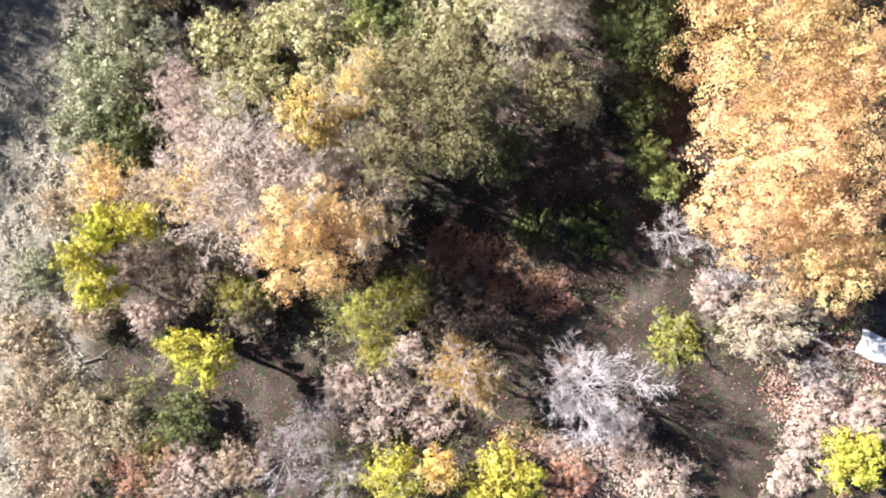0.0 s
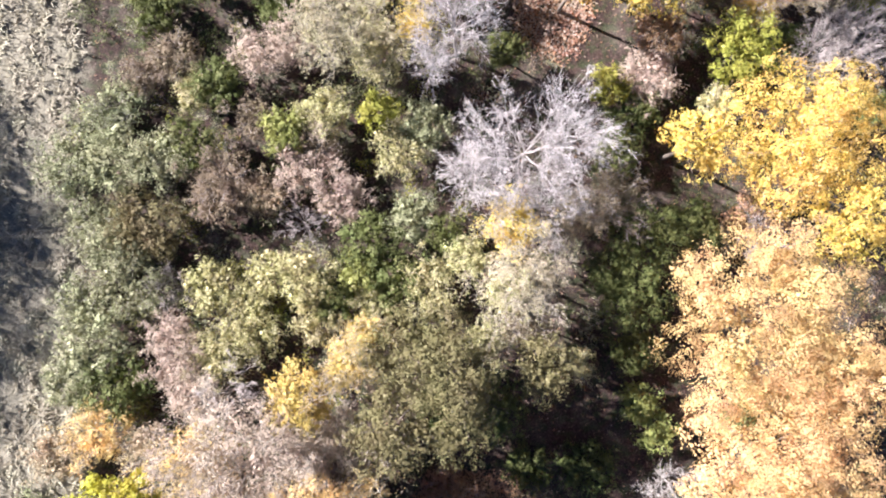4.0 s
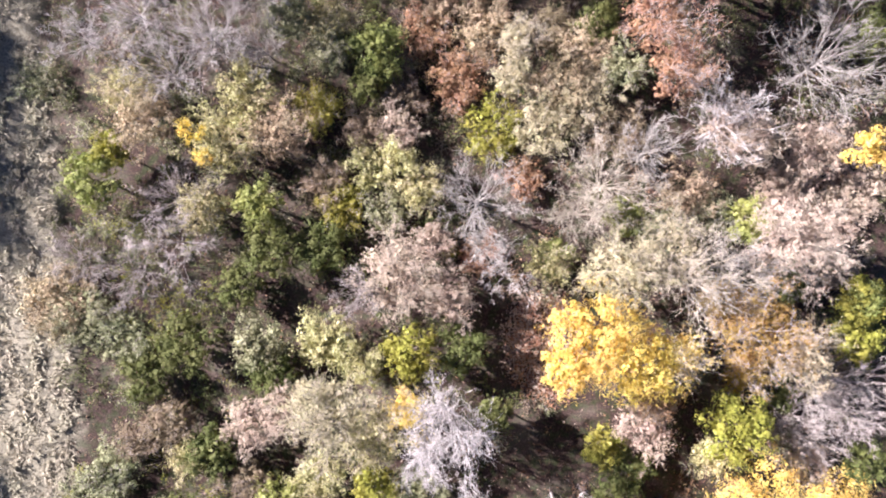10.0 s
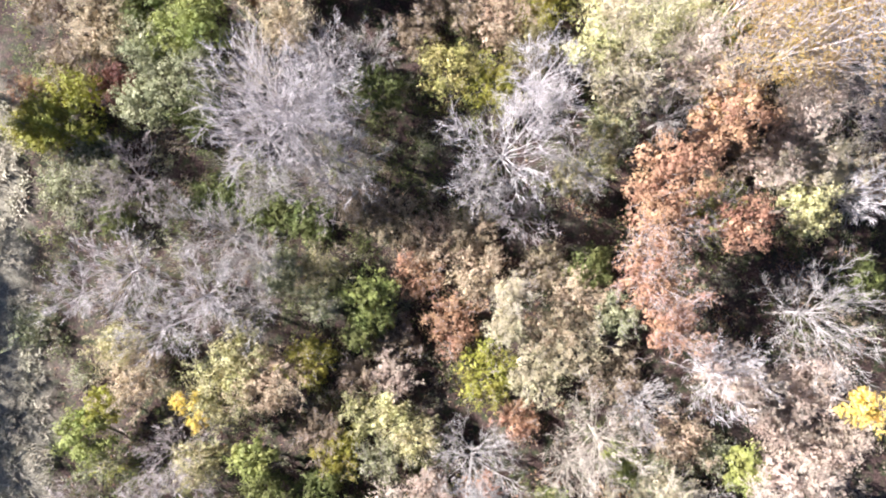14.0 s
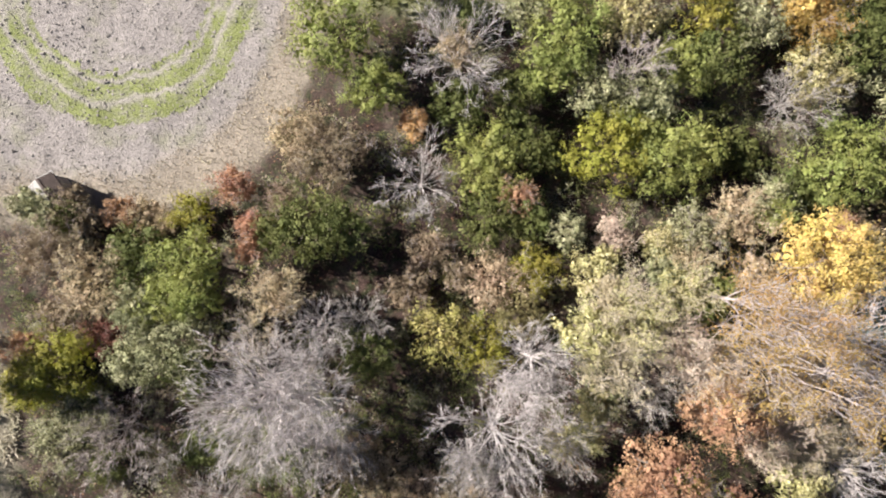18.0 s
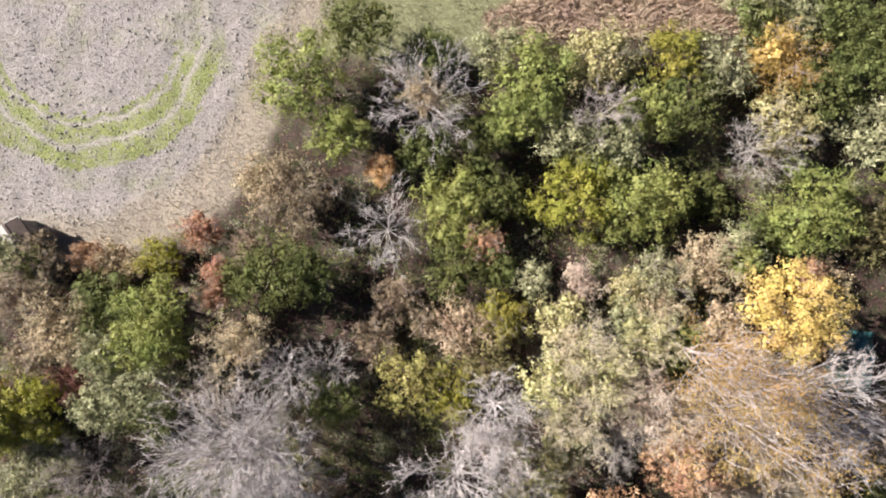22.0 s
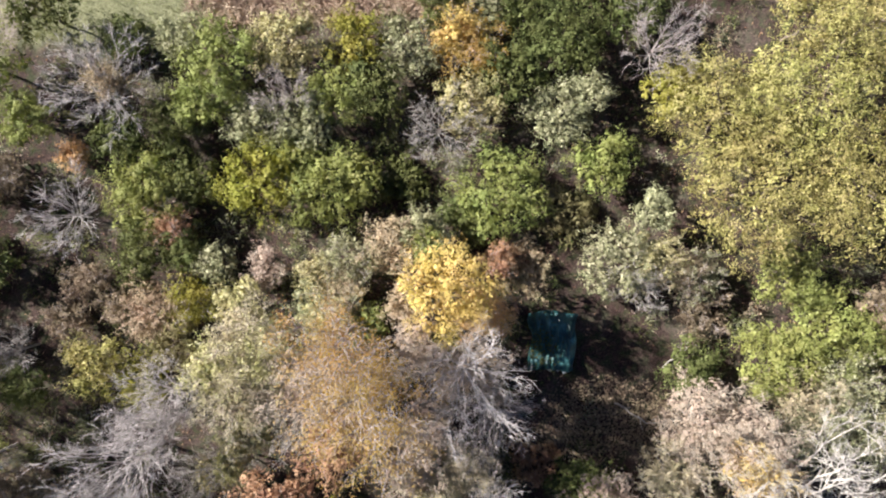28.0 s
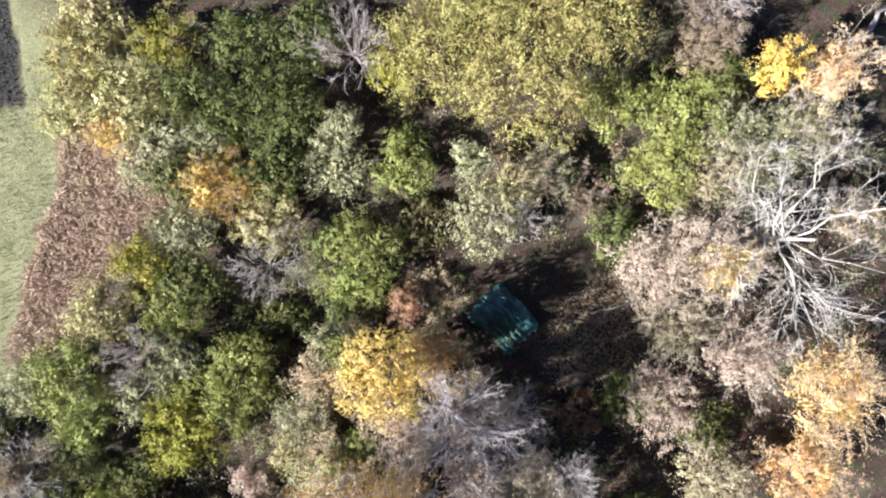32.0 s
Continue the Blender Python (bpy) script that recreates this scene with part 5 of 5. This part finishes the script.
plant(-21.9, 77.3, 1.5, 3.3, "d", "S", "over the shed roof")
plant(-20.6, 76.9, 1.3, 3.0, "d", "V", "against the shed")
plant(-20.3, 78.0, 1.1, 2.6, "d", "N", "against the shed")
plant(-22.0, 78.0, 0.9, 2.7, "d", "S", "over the shed roof")
plant(-23.2, 77.9, 1.2, 3.0, "d", "S", "over the shed roof")

# ---- teal tarpaulin over a low heap in the clearing ----
teal, n, l = material("teal_sheet")
b = n["Principled BSDF"]
where = n.new("ShaderNodeTexCoord")
stain, crease = noise_node(1.3, 4), noise_node(7.0, 5)
l.new(coloured(stain.outputs["Fac"], [(0.3, (0.012, 0.035, 0.036)), (0.55, (0.03, 0.11, 0.115)), (0.72, (0.10, 0.27, 0.29))]), b.inputs["Base Color"])
b.inputs["Roughness"].default_value = 0.38
bump = n.new("ShaderNodeBump")
bump.inputs["Strength"].default_value, bump.inputs["Distance"].default_value = 0.6, 0.05
l.new(crease.outputs["Fac"], bump.inputs["Height"])
l.new(bump.outputs["Normal"], b.inputs["Normal"])


def draped(sx, sy, high, folds, seed, cells=44):
    """A crumpled sheet with a hem, sagging over what lies under it."""
    u, v = np.meshgrid(np.linspace(-1, 1, cells), np.linspace(-1, 1, cells))
    x, y = u * sx / 2 * (1 + 0.14 * wave(v, u, 0.35, seed)), v * sy / 2 * (1 + 0.14 * wave(u, v, 0.35, seed + 1))
    edge = np.clip((1 - np.maximum(np.abs(u), np.abs(v))) / 0.28, 0, 1)
    z = high * edge ** 0.7 * (0.72 + 0.28 * wave(u, v, 0.35, seed + 2)) + folds * np.abs(wave(u * 1.0, v * 0.4, 0.09, seed + 3)) + 0.03
    i = np.arange(cells * cells).reshape(cells, cells)
    top = np.stack([x, y, z], axis=-1).reshape(-1, 3)
    q = np.stack([i[:-1, :-1], i[:-1, 1:], i[1:, 1:], i[1:, :-1]], axis=-1).reshape(-1, 4)
    under = top - np.array((0, 0, 0.012))
    return np.concatenate([top, under]), np.concatenate([q, q[:, ::-1] + len(top)])


tarp = tagged(link_mesh("tarpaulin", *draped(3.2, 3.9, 0.7, 0.3, 31, 56), teal), "crumpled teal tarpaulin over a low heap in the shaded clearing", "tarpaulin")
tarp.matrix_world = pose(34.0, 67.7, ground_height(34.0, 67.7), 0, 0, -6)
on = rng.normal(0, 0.7, (420, 2)) * np.array((0.9, 1.2)) + np.array((33.3, 67.6))
q = np.concatenate([on, rng.uniform(0.55, 0.95, (420, 1))], axis=1)
tagged(link_mesh("leaf_drift", *leaves(q, rng.normal(size=(420, 3)) * 0.4 + np.array((0, 0, 1.0)), 0.13), LEAVES["V"][1]), "dark leaves lying on the teal tarpaulin", "leaf litter", kind="stuff")
for dx, dy, s, a in ((-0.9, -1.5, 0.5, 20), (-0.3, -1.9, 0.42, -35), (0.3, -1.75, 0.6, 65), (-1.3, -1.1, 0.35, 5), (0.7, -2.05, 0.4, 100)):
    scrap = tagged(link_mesh("sheet_scrap", *draped(s, s * 0.55, 0.12, 0.05, int(50 + a), 12), trim_mat), "torn scrap of pale plastic sheet by the tarpaulin", "scrap", "scraps by the tarpaulin")
    scrap.matrix_world = pose(34.0 + dx, 67.7 + dy, ground_height(34.0 + dx, 67.7 + dy), 0, 0, a)

# ---- white sheet and brush pile near the start ----
white_sheet = tagged(link_mesh("plastic_sheet", *draped(3.4, 1.7, 0.35, 0.06, 71), trim_mat), "white plastic sheet over a low pile beside dead brush", "sheet")
white_sheet.matrix_world = pose(30.2, -6.9, ground_height(30.2, -6.9), 0, 0, -20)


def fallen(x, y, length, radius, angle, colour, label):
    """A fallen stem with a few broken stubs."""
    thing = tagged(new("fallen_log"), label, "log")
    way = np.array([[1.0, 0.0, 0.03]])
    link_mesh("stem", *tubes(np.array([[-length / 2, 0, radius * 0.8]]), unit(way), np.array([length]), rng.normal(0, 0.03, (1, 3)), np.array([radius]), np.array([radius * 0.5]), 9, 8), BARK[colour][1], thing)
    for k in range(4):
        s = rng.uniform(-0.35, 0.45) * length
        w = unit(np.array([[rng.uniform(0.2, 0.8), rng.choice((-1, 1)) * rng.uniform(0.4, 1), rng.uniform(0.1, 0.7)]]))
        link_mesh("stub", *tubes(np.array([[s, 0, radius]]), w, np.array([rng.uniform(0.5, 1.4)]), rng.normal(0, 0.1, (1, 3)), np.array([radius * 0.45]), np.array([radius * 0.15]), 4, 5), BARK[colour][1], thing)
    thing.matrix_world = pose(x, y, ground_height(x, y), 0, 0, angle)


fallen(65.9, 60.9, 5.0, 0.24, -6, "s", "thick chalk-white fallen limb at the thicket edge")
fallen(26.2, -6.4, 4.2, 0.14, -27, "w", "pale fallen log lying among dead brush")
fallen(25.6, -15.2, 4.5, 0.15, -35, "w", "pale fallen log on the leaf litter")
fallen(-23.6, -7.4, 5.0, 0.10, 18, "d", "dark fallen stem across the faded grass")
fallen(39.5, 62.4, 3.4, 0.07, -30, "w", "thin pale fallen branch in the clearing")
fallen(42.5, 66.3, 2.6, 0.06, 40, "w", "thin pale fallen branch at the clearing's edge")
fallen(44.0, 63.5, 2.8, 0.06, 10, "y", "straw-coloured fallen branch at the clearing's edge")
for k in range(9):
    a = k * 40 + rng.uniform(-15, 15)
    fallen(27.2 + rng.normal(0, 0.5), -8.6 + rng.normal(0, 0.4), rng.uniform(1.2, 2.4), 0.04, a, "w" if k % 2 else "d", "dead branch in a loose brush pile")
